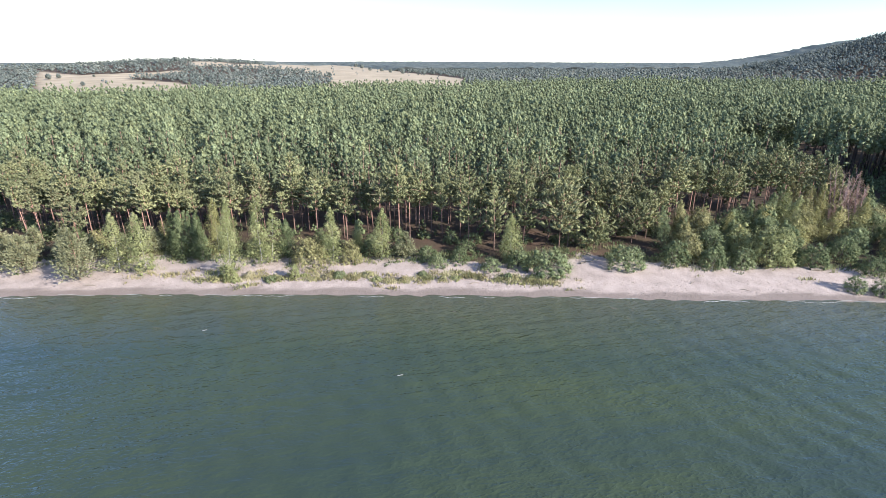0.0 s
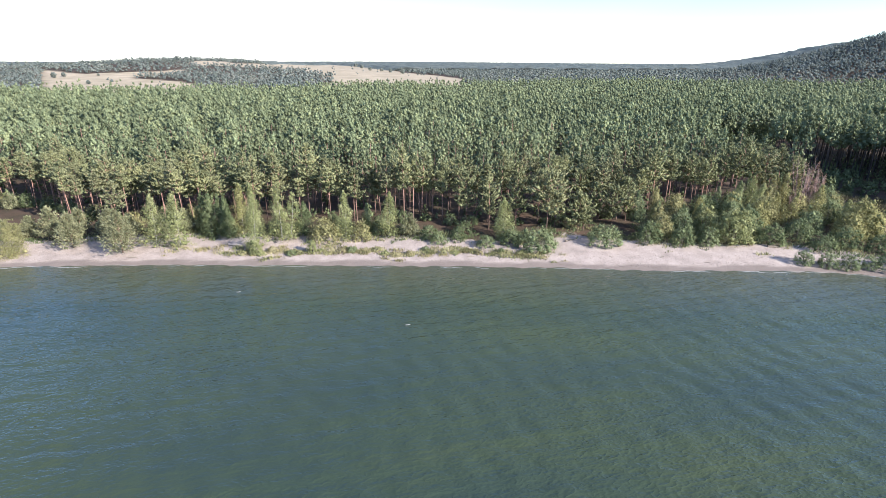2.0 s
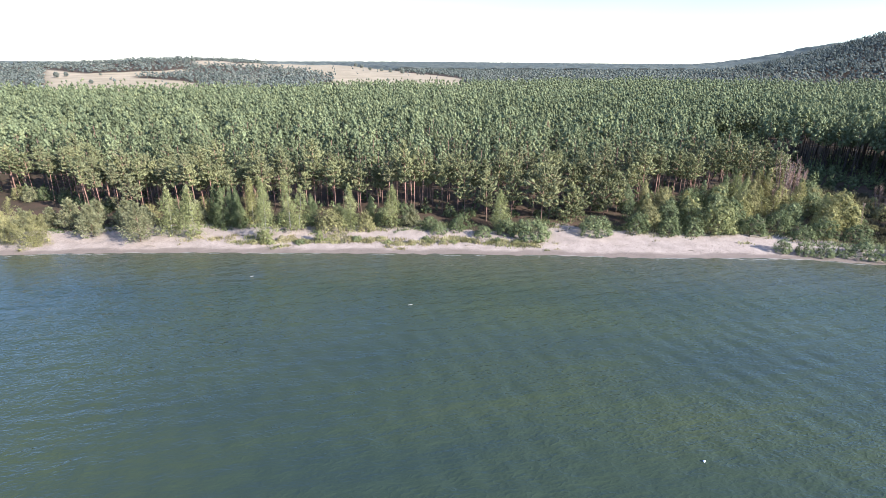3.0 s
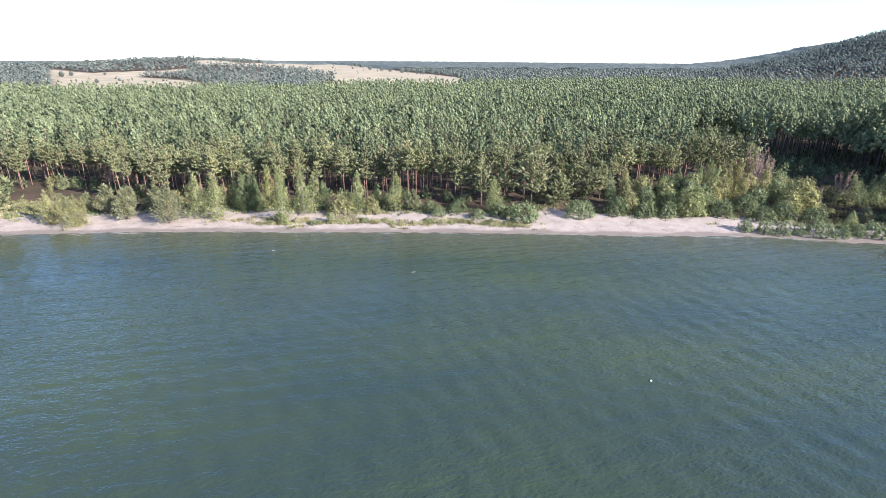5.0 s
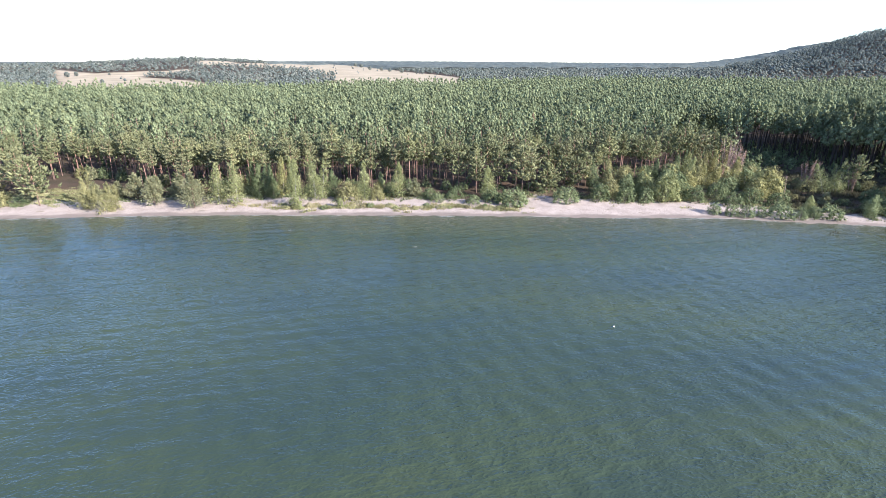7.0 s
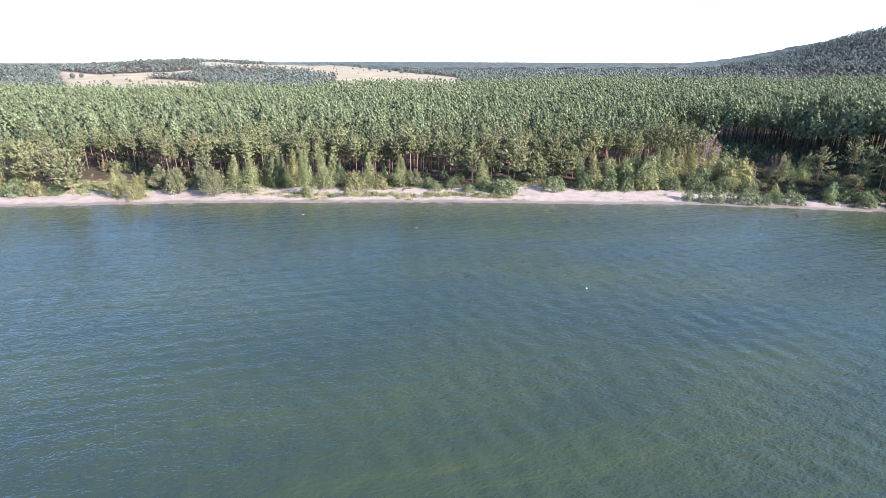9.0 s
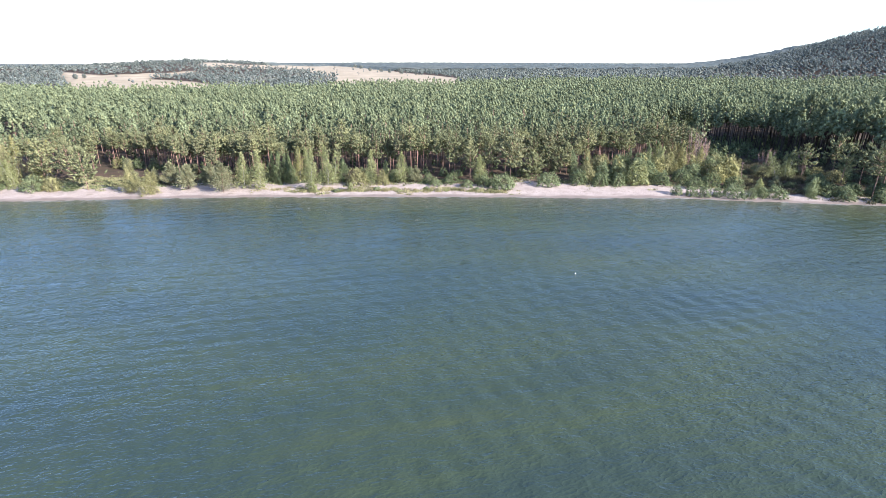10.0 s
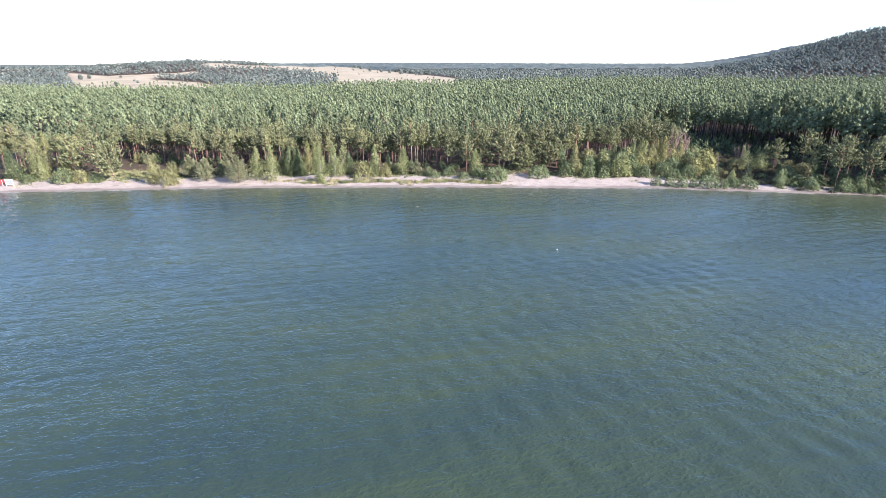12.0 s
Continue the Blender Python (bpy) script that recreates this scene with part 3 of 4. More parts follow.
# slimmer pines between the first rows
r = np.random.default_rng(52)
slim_pines = [pine_thing(np.random.default_rng(130 + k), 13.0 + k, (13.0 + k) * 0.56, 1.6, pine_leaf, 0.9, 9, 0.5,
                         "slender crowded pine with thin trunk and small crown", "slender pines at the edge of the wood") for k in range(4)]
for k in range(76):
    sx = -108 + 2.6 * k + r.uniform(-1.2, 1.2)
    sy = float(shore(np.float64(sx))) + float(edge_of_wood(np.float64(sx))) + r.uniform(-0.5, 22)
    place = stand if k < 4 else again
    place(slim_pines[k % 4], sx, sy, r.uniform(0.78, 1.05), r.uniform(0, 360), r.normal() * 1.5)


edge_pines = [pine_thing(np.random.default_rng(160 + k), 14.0 + 0.8 * k, (14.0 + 0.8 * k) * 0.62, 1.9, pine_leaf, 0.9, 9, 0.52,
                         "pine with long bare sunlit orange trunk", "bare-stemmed pines on the sunny edge") for k in range(4)]
for k in range(38):
    sx = -112 + 1.8 * k + r.uniform(-1.4, 1.4)
    sy = float(shore(np.float64(sx))) + float(edge_of_wood(np.float64(sx))) + r.uniform(-3.0, 5)
    place = stand if k < 4 else again
    place(edge_pines[k % 4], sx, sy, r.uniform(0.8, 1.05), r.uniform(0, 360), r.normal() * 2.0)


def wood_mesh(x, y, shapes, r, scale=(0.78, 1.14), squat=1.0):
    """Many trees in one mesh, from a few shapes: (verts, tris, material index, smooth faces) each."""
    vs, ts, ms, fs, tones, n = [], [], [], [], [], 0
    which = r.integers(0, len(shapes), len(x))
    z = land(x, y) - 0.1
    for k, (sv, st, sm, sf) in enumerate(shapes):
        sel = which == k
        m = sel.sum()
        if not m:
            continue
        a = r.uniform(0, 2 * math.pi, m)
        sc = r.uniform(*scale, m) * (1 + 0.09 * np.sin(x[sel] * 0.17 + 2 * np.sin(y[sel] * 0.07)) * np.sin(y[sel] * 0.13))
        c, q = np.cos(a) * sc, np.sin(a) * sc
        v = np.stack([sv[None, :, 0] * c[:, None] - sv[None, :, 1] * q[:, None] + x[sel][:, None],
                      sv[None, :, 0] * q[:, None] + sv[None, :, 1] * c[:, None] + y[sel][:, None],
                      sv[None, :, 2] * (squat * sc * r.uniform(0.92, 1.08, m))[:, None] + z[sel][:, None]], -1)
        t = st[None] + (np.arange(m) * len(sv))[:, None, None] + n
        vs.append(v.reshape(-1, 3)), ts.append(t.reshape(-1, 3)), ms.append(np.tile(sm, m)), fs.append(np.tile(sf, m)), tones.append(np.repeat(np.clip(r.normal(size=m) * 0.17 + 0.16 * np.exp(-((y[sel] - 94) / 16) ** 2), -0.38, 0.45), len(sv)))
        n += m * len(sv)
    return np.concatenate(vs), np.concatenate(ts), np.concatenate(ms), np.concatenate(fs), np.concatenate(tones)


def pine_pattern(seed, clumps, count, size, trunk=True, sides=4, low=0.46, wide=2.1, slim=0.35, flat=0.4):
    """One tree for the joined woods: vertices, faces, material index and which faces are smooth."""
    r = np.random.default_rng(seed)
    h = r.uniform(14.0, 17.5)
    stem, _, inner, spray = pine_shape(r, h, h * r.uniform(low - 0.05, low + 0.08), r.uniform(0.84, 1.14) * wide, clumps, count, size, sides, False, slim, flat)
    pieces = [inner] + ([spray] if spray else []) + ([stem] if trunk else [])
    v, t = join(pieces)
    kind = np.zeros(len(t), int)
    if trunk:
        kind[-len(stem[1]):] = 1
    soft = np.zeros(len(t), bool)
    soft[:len(inner[1])] = True
    return v, t, kind, soft


def wood_thing(name, x, y, shapes, mats, seed, label, scale=(0.78, 1.14), squat=1.0):
    v, t, m, soft, tones = wood_mesh(x, y, shapes, np.random.default_rng(seed), scale, squat)
    ob = new(name, mesh_of(name, v, t, mats, m))
    ob.data.polygons.foreach_set("use_smooth", soft)
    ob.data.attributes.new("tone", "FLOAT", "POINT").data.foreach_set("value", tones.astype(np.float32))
    return tagged(ob, label, "forest", kind="stuff")


near_shapes = [pine_pattern(200 + k, 17, 8, 0.9, low=0.42, wide=2.3) for k in range(8)]
east = ((px[behind] > 117) & (py[behind] > 20)) | (px[behind] > 172)
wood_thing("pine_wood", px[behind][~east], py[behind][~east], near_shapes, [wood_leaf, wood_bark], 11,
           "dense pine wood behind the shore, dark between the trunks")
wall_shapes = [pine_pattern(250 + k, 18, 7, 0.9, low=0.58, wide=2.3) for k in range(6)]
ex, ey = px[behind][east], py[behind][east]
# Heights raised to shade the hollow; the outer trees stand out of view.
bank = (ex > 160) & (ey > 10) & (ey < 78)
wood_thing("pine_wood", ex[~bank], ey[~bank], wall_shapes, [wood_leaf, shade_bark], 12,
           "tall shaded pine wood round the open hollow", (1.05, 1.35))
wood_thing("pine_wood", ex[bank], ey[bank], wall_shapes, [wood_leaf, shade_bark], 13,
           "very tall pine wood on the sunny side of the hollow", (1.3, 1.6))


# Growth added to cover bright ground where only deep shade lies between trunks.
ux, uy = lattice(np.random.default_rng(47), 110, 215, 0, 112, 3.6)
keep = wooded(ux, uy) & (ux > 110 + 0.12 * uy) & ((ux > 160) | (uy > 25))
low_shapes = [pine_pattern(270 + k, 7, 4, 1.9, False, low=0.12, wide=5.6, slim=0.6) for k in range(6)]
wood_thing("undergrowth", ux[keep], uy[keep], low_shapes, [dark_leaf], 48, "dark undergrowth added between the pines to deepen the shade", (0.1, 0.24))


# Dark growth added over the lane and hollow floor, standing in for deep shade.
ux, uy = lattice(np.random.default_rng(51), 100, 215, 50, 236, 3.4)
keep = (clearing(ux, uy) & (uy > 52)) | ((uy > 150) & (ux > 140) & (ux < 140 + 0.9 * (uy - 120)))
wood_thing("undergrowth", ux[keep], uy[keep], low_shapes, [dark_leaf], 53, "dark low growth added to deepen the shade in a lane through the wood", (0.14, 0.3))


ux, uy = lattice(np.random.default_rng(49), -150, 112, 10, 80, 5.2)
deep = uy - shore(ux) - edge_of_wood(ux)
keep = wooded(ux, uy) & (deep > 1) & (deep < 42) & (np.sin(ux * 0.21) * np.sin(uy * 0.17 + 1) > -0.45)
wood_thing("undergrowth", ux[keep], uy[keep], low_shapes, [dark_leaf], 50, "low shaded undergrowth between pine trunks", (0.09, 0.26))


def band(seed, y0, y1, step, shapes, mats, name, label, scale=(0.78, 1.14), where=None, squat=1.0):
    r = np.random.default_rng(seed)
    wide = 0.96 * (y1 + 182) + 60
    x, y = lattice(r, -wide, wide, y0, y1, step)
    keep = ((wooded(x, y) if where is None else wooded(x, y) & where(x, y)) | (meadow(x, y) & (y > 480) & (y < 1440) & (r.uniform(size=len(x)) < 0.0015))) & in_view(x, y)
    return wood_thing(name, x[keep], y[keep], shapes, mats, seed, label, scale, squat)


def on_hill(x, y):
    return (x > 0) & (land(x, y) > 24) & (y < 1450)


def pines_end(x):
    """How far inland the pines reach before the mixed woods begin."""
    return np.interp(x, [-700, -150, -60, 200, 500], [428, 450, 565, 600, 540]) + 14 * np.sin(x * 0.05) + 8 * np.sin(x * 0.13)


def all_pine(x, y):
    return ~on_hill(x, y) & (y < pines_end(x))


def mixed(x, y):
    return ~on_hill(x, y) & (y >= pines_end(x))


ROOF = "even green canopy of a pine forest"
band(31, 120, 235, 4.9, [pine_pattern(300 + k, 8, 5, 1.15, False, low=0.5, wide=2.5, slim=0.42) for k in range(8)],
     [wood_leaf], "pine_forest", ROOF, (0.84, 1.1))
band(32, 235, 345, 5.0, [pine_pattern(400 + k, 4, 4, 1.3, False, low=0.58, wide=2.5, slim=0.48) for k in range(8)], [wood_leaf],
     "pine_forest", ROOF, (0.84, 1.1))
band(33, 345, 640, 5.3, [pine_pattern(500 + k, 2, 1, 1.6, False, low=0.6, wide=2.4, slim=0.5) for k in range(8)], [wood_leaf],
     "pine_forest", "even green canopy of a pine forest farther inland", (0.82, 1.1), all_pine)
band(36, 350, 1450, 6.4, [pine_pattern(800 + k, 2, 2, 2.0, False, low=0.2, wide=4.4, slim=0.7, flat=0.3) for k in range(8)], [hazed_hill_leaf],
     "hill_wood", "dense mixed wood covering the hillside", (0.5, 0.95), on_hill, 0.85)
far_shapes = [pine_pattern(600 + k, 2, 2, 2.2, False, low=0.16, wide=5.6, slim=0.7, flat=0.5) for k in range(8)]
band(34, 440, 880, 9.8, far_shapes, [hazed_far_leaf], "distant_wood", "distant mixed wood round dry meadows", (0.4, 0.85), mixed, 0.72)
band(37, 880, 1450, 13.2, far_shapes, [hazed_far_leaf], "distant_wood", "distant mixed wood beyond dry meadows", (0.45, 1.05), mixed, 0.6)


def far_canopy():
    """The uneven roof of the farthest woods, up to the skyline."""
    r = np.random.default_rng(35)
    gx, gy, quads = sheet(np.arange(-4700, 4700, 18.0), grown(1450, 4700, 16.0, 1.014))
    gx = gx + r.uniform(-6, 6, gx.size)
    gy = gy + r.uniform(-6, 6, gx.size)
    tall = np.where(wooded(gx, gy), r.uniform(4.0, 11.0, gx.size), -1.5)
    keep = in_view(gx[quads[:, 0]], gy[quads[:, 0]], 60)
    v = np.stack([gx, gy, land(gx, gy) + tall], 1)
    ob = new("distant_wood", mesh_of("distant_wood", v, quads[keep], [hazed_far_leaf], smooth=True))
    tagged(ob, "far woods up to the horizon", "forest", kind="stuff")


far_canopy()


def meadow_tree(x, y, h, w):
    """A broad tree standing alone on a far meadow."""
    r = np.random.default_rng(int(abs(x * 3 + y)))
    ob = new("meadow_tree")
    child("trunk", mesh_of("trunk", *tube([(0, 0, -0.3), (0.1, 0, 0.4 * h), (0, 0.1, 0.85 * h)], [0.03 * h, 0.02 * h, 0.006 * h], 5), [shade_bark], smooth=True), ob)
    n = 26
    a, up = np.arange(n) * 2.4, np.linspace(0.16, 0.94, n)
    ring = np.sqrt(np.maximum(0, 1 - (2 * up - 1) ** 2)) * 0.36 * w * r.uniform(0.6, 1.05, n)
    centres = np.stack([np.cos(a) * ring, np.sin(a) * ring, up * h], 1)
    radii = np.stack([0.16 * w * r.uniform(0.7, 1.3, n), 0.14 * h * r.uniform(0.7, 1.2, n)], 1)
    axes = centres * (1, 1, 0) * 0.2 + (0, 0, 1)
    child("crown", crown_mesh("crown", tufts(r, centres, axes, radii, 0.35, 0.9), needles(r, centres, axes, radii, 10, 1.1, 0.6), [hazed_far_leaf]), ob)
    stand(ob, x, y)
    return tagged(ob, "broad green tree alone on a dry meadow", "tree", "single trees on the meadows")


for mx, my, mh, mw in ((-598, 767, 9, 10), (-597, 789, 7, 8), (-484, 668, 5, 7), (-555, 812, 4, 5), (-309, 2118, 15, 20), (-254, 1877, 13, 18),
                       (-163, 1336, 10, 12), (-128, 1289, 8, 12), (-100, 1207, 9, 11), (-68, 1149, 10, 12), (-31, 1087, 3.5, 4),
                       (-24, 1087, 3.5, 4), (-18, 1075, 3.5, 4), (-187, 902, 9, 8)):
    meadow_tree(mx, my, mh, mw)


# ---- birches, bushes and young pines along the shore ----
def birch(x, y, h, w, leaf, label, category="tree", name="birch_tree", stems=1, low=0.03, group="birches on the shore"):
    """A slender tree: white stems, a tall loose crown of small leaves."""
    r = np.random.default_rng(int(abs(x * 37 + y * 91)) + 1)
    ob = new(name)
    bark = birch_bark if leaf in (birch_leaf, yellow_leaf) else grey_bark
    centres, radii = [], []
    for k in range(stems):
        limbs = []
        off = r.normal(size=2) * (0.28 * w if stems > 1 else 0.0)
        top = h * (1 if k == 0 else r.uniform(0.75, 0.97))
        tip = np.array([off[0] * 1.25 + r.normal() * 0.03 * h, off[1] * 1.25 + r.normal() * 0.03 * h, top])
        foot = np.array([off[0] * 0.5, off[1] * 0.5, -0.4])
        pts = [foot + (tip - foot) * q + (0.02 * h * math.sin(3 * q), 0, 0) for q in (0, 0.25, 0.5, 0.75, 0.97)]
        stem = child("trunk", mesh_of("trunk", *tube(pts, np.array([0.0075, 0.0055, 0.0036, 0.002, 0.001]) * h, 5), [bark], smooth=True), ob)
        n = max(20, int(46 / stems ** 0.6))
        for j in range(n):
            q = low + (1 - low) * (j + r.uniform(0.1, 0.9)) / n
            reach = 0.57 * w * np.interp(q, [0, 0.12, 0.35, 0.6, 0.85, 1], [0.72, 1.0, 0.95, 0.68, 0.32, 0.06]) / (1 + 0.25 * (stems - 1))
            a = j * 2.4 + r.uniform(-0.5, 0.5)
            d = reach * r.uniform(0.25, 0.95)
            at = foot + (tip - foot) * q
            c = at + (math.cos(a) * d, math.sin(a) * d, -0.12 * d)
            centres.append(c)
            s = max(0.3, 0.42 * reach + 0.2) * r.uniform(0.8, 1.25)
            radii.append((s, s, s * 1.25))
            if j % 3 == 0:
                limbs.append(tube([at - (0, 0, 0.25 * d), c], [0.03, 0.008], 3))
        for limb in limbs:
            child("branch", mesh_of("branch", *limb, [bark], smooth=True), stem)
    axes = np.stack([r.normal(size=len(centres)) * 0.4, r.normal(size=len(centres)) * 0.4, np.full(len(centres), -1.0)], 1)
    inner = tufts(r, centres, axes, np.array(radii)[:, [0, 2]], 0.45, 0.28)
    spray = leaves(r, np.array(centres), np.array(radii), 150, 0.19, 0.62, 0.15, crown=0.5)
    child("crown", crown_mesh("crown", inner, spray, [leaf]), ob)
    stand(ob, x, y)
    return tagged(ob, label, category, group)


def bush(x, y, h, w, leaf, label, group="bushes behind the beach", name="shrub"):
    """A rounded bush: a fan of stems under a lumpy dome of leaves that reaches the ground."""
    r = np.random.default_rng(int(abs(x * 53 + y * 17)) + 2)
    ob = new(name)
    centres, radii = [], []
    for k in range(5):
        a, q = k * 1.26 + r.uniform(0, 0.6), r.uniform(0.25, 0.8)
        tip = (math.cos(a) * 0.42 * w * q, math.sin(a) * 0.42 * w * q, h * (0.95 - 0.4 * q))
        stem = tube([(0, 0, -0.3), (tip[0] * 0.5, tip[1] * 0.5, tip[2] * 0.62), tip], [0.07, 0.045, 0.012], 4)
        child("stem", mesh_of("stem", *stem, [grey_bark], smooth=True), ob)
    n = int(22 + 3.0 * h * w ** 0.5)
    bulge = [1 + 0.14 * math.sin(k * 1.7 + x) for k in range(12)]
    for j in range(n):
        a = j * 2.4 + r.uniform(-0.3, 0.3)
        up = 1 - 1.05 * (j + 0.5) / n
        ring, up = math.sqrt(max(0.0, 1 - up * up)), max(up, 0.06)
        g = bulge[int(a / (2 * math.pi) * 12) % 12] * r.uniform(0.82, 1.04)
        s = (0.1 * w + 0.062 * h) * r.uniform(0.6, 1.35)
        out = ring * (0.5 * w - 0.62 * s) * g
        centres.append((math.cos(a) * out, math.sin(a) * out, max(0.4 * s, up * (h - 0.75 * s) * g)))
        radii.append((s, s, s * 0.82))
    inner = tufts(r, centres, np.array(centres) * (1, 1, 0.7) + (0, 0, 0.4), np.array(radii)[:, :2] * (1, 1.1), 0.4, 0.36)
    spray = leaves(r, np.array(centres), np.array(radii), 62, (0.22 + 0.022 * h + 0.012 * w) * 0.49, 0.6, 0.5, crown=0.4)
    child("foliage", crown_mesh("foliage", inner, spray, [leaf]), ob)
    stand(ob, x, y)
    return tagged(ob, label, "bush", group)


def young_pine(x, y, h, w, label="young bushy pine with branches down to the sand"):
    r = np.random.default_rng(int(abs(x * 29 + y * 71)) + 3)
    ob = new("young_pine")
    wood = [tube([(0, 0, -0.3), (0.02 * h, 0, 0.5 * h), (0, 0.01 * h, 0.97 * h)], [0.016 * h, 0.01 * h, 0.003 * h], 5)]
    centres, axes, radii = [], [], []
    tiers = max(6, int(h / 0.85))
    for k in range(tiers):
        q = (k + r.uniform(0.2, 0.8)) / tiers
        root = np.array([0, 0, 0.05 * h + 0.88 * h * q])
        for j in range(7 if q < 0.6 else 5):
            a = j * 6.283 / (7 if q < 0.6 else 5) + k * 0.7 + r.uniform(-0.3, 0.3)
            reach = 0.54 * w * (1 - q) ** 0.85 * r.uniform(0.6, 1.12) + 0.15
            d = np.array([math.cos(a), math.sin(a), 0.3 + 0.5 * q])
            tip = root + d * reach
            wood.append(tube([root, tip], [0.03, 0.01], 3))
            for f, fat in ((0.45, 0.2), (0.88, 0.17)):
                centres.append(root + (tip - root) * f)
                axes.append(d + (0, 0, 0.15))
                radii.append((fat * reach + 0.13, 0.34 * reach + 0.2))
    centres.append(np.array([0, 0, 0.94 * h]))
    axes.append((0, 0, 1))
    radii.append((0.2, 0.07 * h))
    child("trunk", mesh_of("trunk", *join(wood), [pine_bark], smooth=True), ob)
    child("crown", crown_mesh("crown", tufts(r, centres, axes, radii, 0.4, 0.32), needles(r, centres, axes, radii, 28, 0.5, 0.32), [young_leaf]), ob)
    stand(ob, x, y)
    return tagged(ob, label, "tree", "young pines on the beach")


def lone_pine(x, y, h, w, low, label, lean=0.0):
    r = np.random.default_rng(int(abs(x * 13 + y * 7)) + 4)
    ob = pine_thing(r, h, low * h, w * 0.5, pine_leaf, 0.95, 14, 0.52, label, "pines standing forward on the shore", split=True)
    return stand(ob, x, y, 1.0, r.uniform(0, 360), lean)


def bare_tree(x, y, h, w, label, leaf=None, lean=0.0):
    """Thin half-bare stems with fine upright twigs and a few dry leaves."""
    r = np.random.default_rng(int(abs(x * 19 + y * 3)) + 5)
    ob = new("bare_tree")
    wood, centres, radii = [], [], []
    for k in range(1 if leaf is None else 6):
        off = r.normal(size=2) * (0 if leaf is None else 0.2 * w)
        top = h * r.uniform(0.8, 1.0)
        pts = [np.array([off[0] * (0.4 + q), off[1] * (0.4 + q), -0.3 + (top + 0.3) * q]) for q in (0, 0.35, 0.7, 1)]
        wood.append(tube(pts, [0.013 * h, 0.009 * h, 0.005 * h, 0.002 * h], 4))
        for j in range(26):
            q, a, ln = r.uniform(0.2, 0.97), r.uniform(0, 6.3), r.uniform(0.08, 0.16) * h
            p = pts[0] + (pts[3] - pts[0]) * q
            tip = p + (math.cos(a) * ln * 0.35, math.sin(a) * ln * 0.35, ln)
            wood.append(tube([p, tip], [0.035, 0.012], 3))
            centres.append(tip), radii.append((0.3, 0.3, 0.7))
    child("trunk", mesh_of("trunk", *join(wood), [twig_bark], smooth=True), ob)
    if leaf:
        child("crown", mesh_of("crown", *leaves(r, np.array(centres), np.array(radii), 11, 0.3, 0.25, 0.3), [leaf]), ob)
    stand(ob, x, y, 1.0, 0.0, lean)
    return tagged(ob, label, "tree", "half-bare trees by the hollow")


PALE = "slender birch with white stem and pale yellow-green leaves"
GREEN = "slender birch with light green leaves by the sand track"
birch(-63.8, 11.5, 12.4, 5.2, birch_leaf, PALE)
birch(-58.0, 10.9, 12.8, 6.6, birch_leaf, PALE)
birch(-40.4, 9.5, 14.0, 5.6, birch_leaf, "tall birch with yellowing top beside the beach", low=0.02)
birch(-35.3, 15.0, 13.3, 7.6, birch_leaf, PALE, stems=3, low=0.05)
birch(-46.5, 19.5, 12.5, 4.6, yellow_leaf, "birch with yellowing leaves in a clump")
birch(-43.5, 21.0, 12.0, 4.0, birch_leaf, PALE)
birch(-30.5, 18.0, 8.5, 4.0, dark_leaf, "small green alder between birches", name="alder_tree")
birch(-20.5, 15.2, 11.9, 4.4, birch_leaf, PALE, low=0.04)
birch(-16.0, 21.5, 7.0, 2.4, birch_leaf, "thin birch sapling in front of pine trunks")
birch(-10.4, 16.6, 11.2, 5.2, birch_leaf, GREEN, low=0.12)
birch(17.4, 16.4, 9.6, 5.0, birch_leaf, PALE, low=0.05)
for dx, dy, h in ((-56.5, 19.0, 10.6), (-54.0, 17.6, 11.2), (-51.0, 18.4, 10.8), (-48.6, 17.0, 10.0)):
    birch(dx, dy, h, 4.4, dark_leaf, "shaded aspen in a dense clump with thin stems", name="aspen_tree", stems=2, group="aspen clump")
birch(55.5, 21.0, 10.5, 5.0, willow_leaf, "pale green willow tree above the thicket", name="willow_tree", stems=2, low=0.06)
birch(90.3, 38.5, 10.4, 6.0, dark_leaf, "green aspen in front of the pines", name="aspen_tree", stems=2)
birch(84.5, 36.0, 9.6, 5.4, willow_leaf, "green aspen in front of the pines", name="aspen_tree", stems=2)
birch(94.9, 36.0, 10.6, 7.6, olive_leaf, "olive birch with thin pale stems", stems=4, low=0.14)
birch(99.4, 24.5, 10.4, 5.4, yellow_leaf, "birch turning yellow beside the hollow", low=0.03)
birch(127.8, 16.6, 11.0, 8.0, birch_leaf, "bright green poplar at the hollow", name="poplar_tree", stems=3, low=0.05)
birch(-150.5, 12.5, 12.4, 7.5, dark_leaf, "green birch beside the sandy landing", stems=2, low=0.04)
birch(-143.0, 15.0, 11.5, 6.0, birch_leaf, "green birch beside the sandy landing", stems=2, low=0.04)
birch(-140.0, 22.0, 15.0, 5.0, yellow_leaf, "birch with orange-yellow top among pines")
birch(-148.0, 23.0, 16.0, 5.0, yellow_leaf, "birch with orange-yellow top among pines")
birch(-147.0, 19.0, 16.0, 9.0, olive_leaf, "tall olive birch behind the sandy landing", stems=3, low=0.06)
birch(-138.5, 20.0, 15.0, 8.0, yellow_leaf, "tall yellowing birch behind the sandy landing", stems=3, low=0.08)
birch(107.8, -1.0, 5.2, 3.4, birch_leaf, "small light green willow sapling behind the bank", name="willow_tree", low=0.02)
birch(123.2, -3.6, 6.4, 5.2, willow_leaf, "light green willow at the end of the beach", name="willow_tree", stems=3, low=0.02)

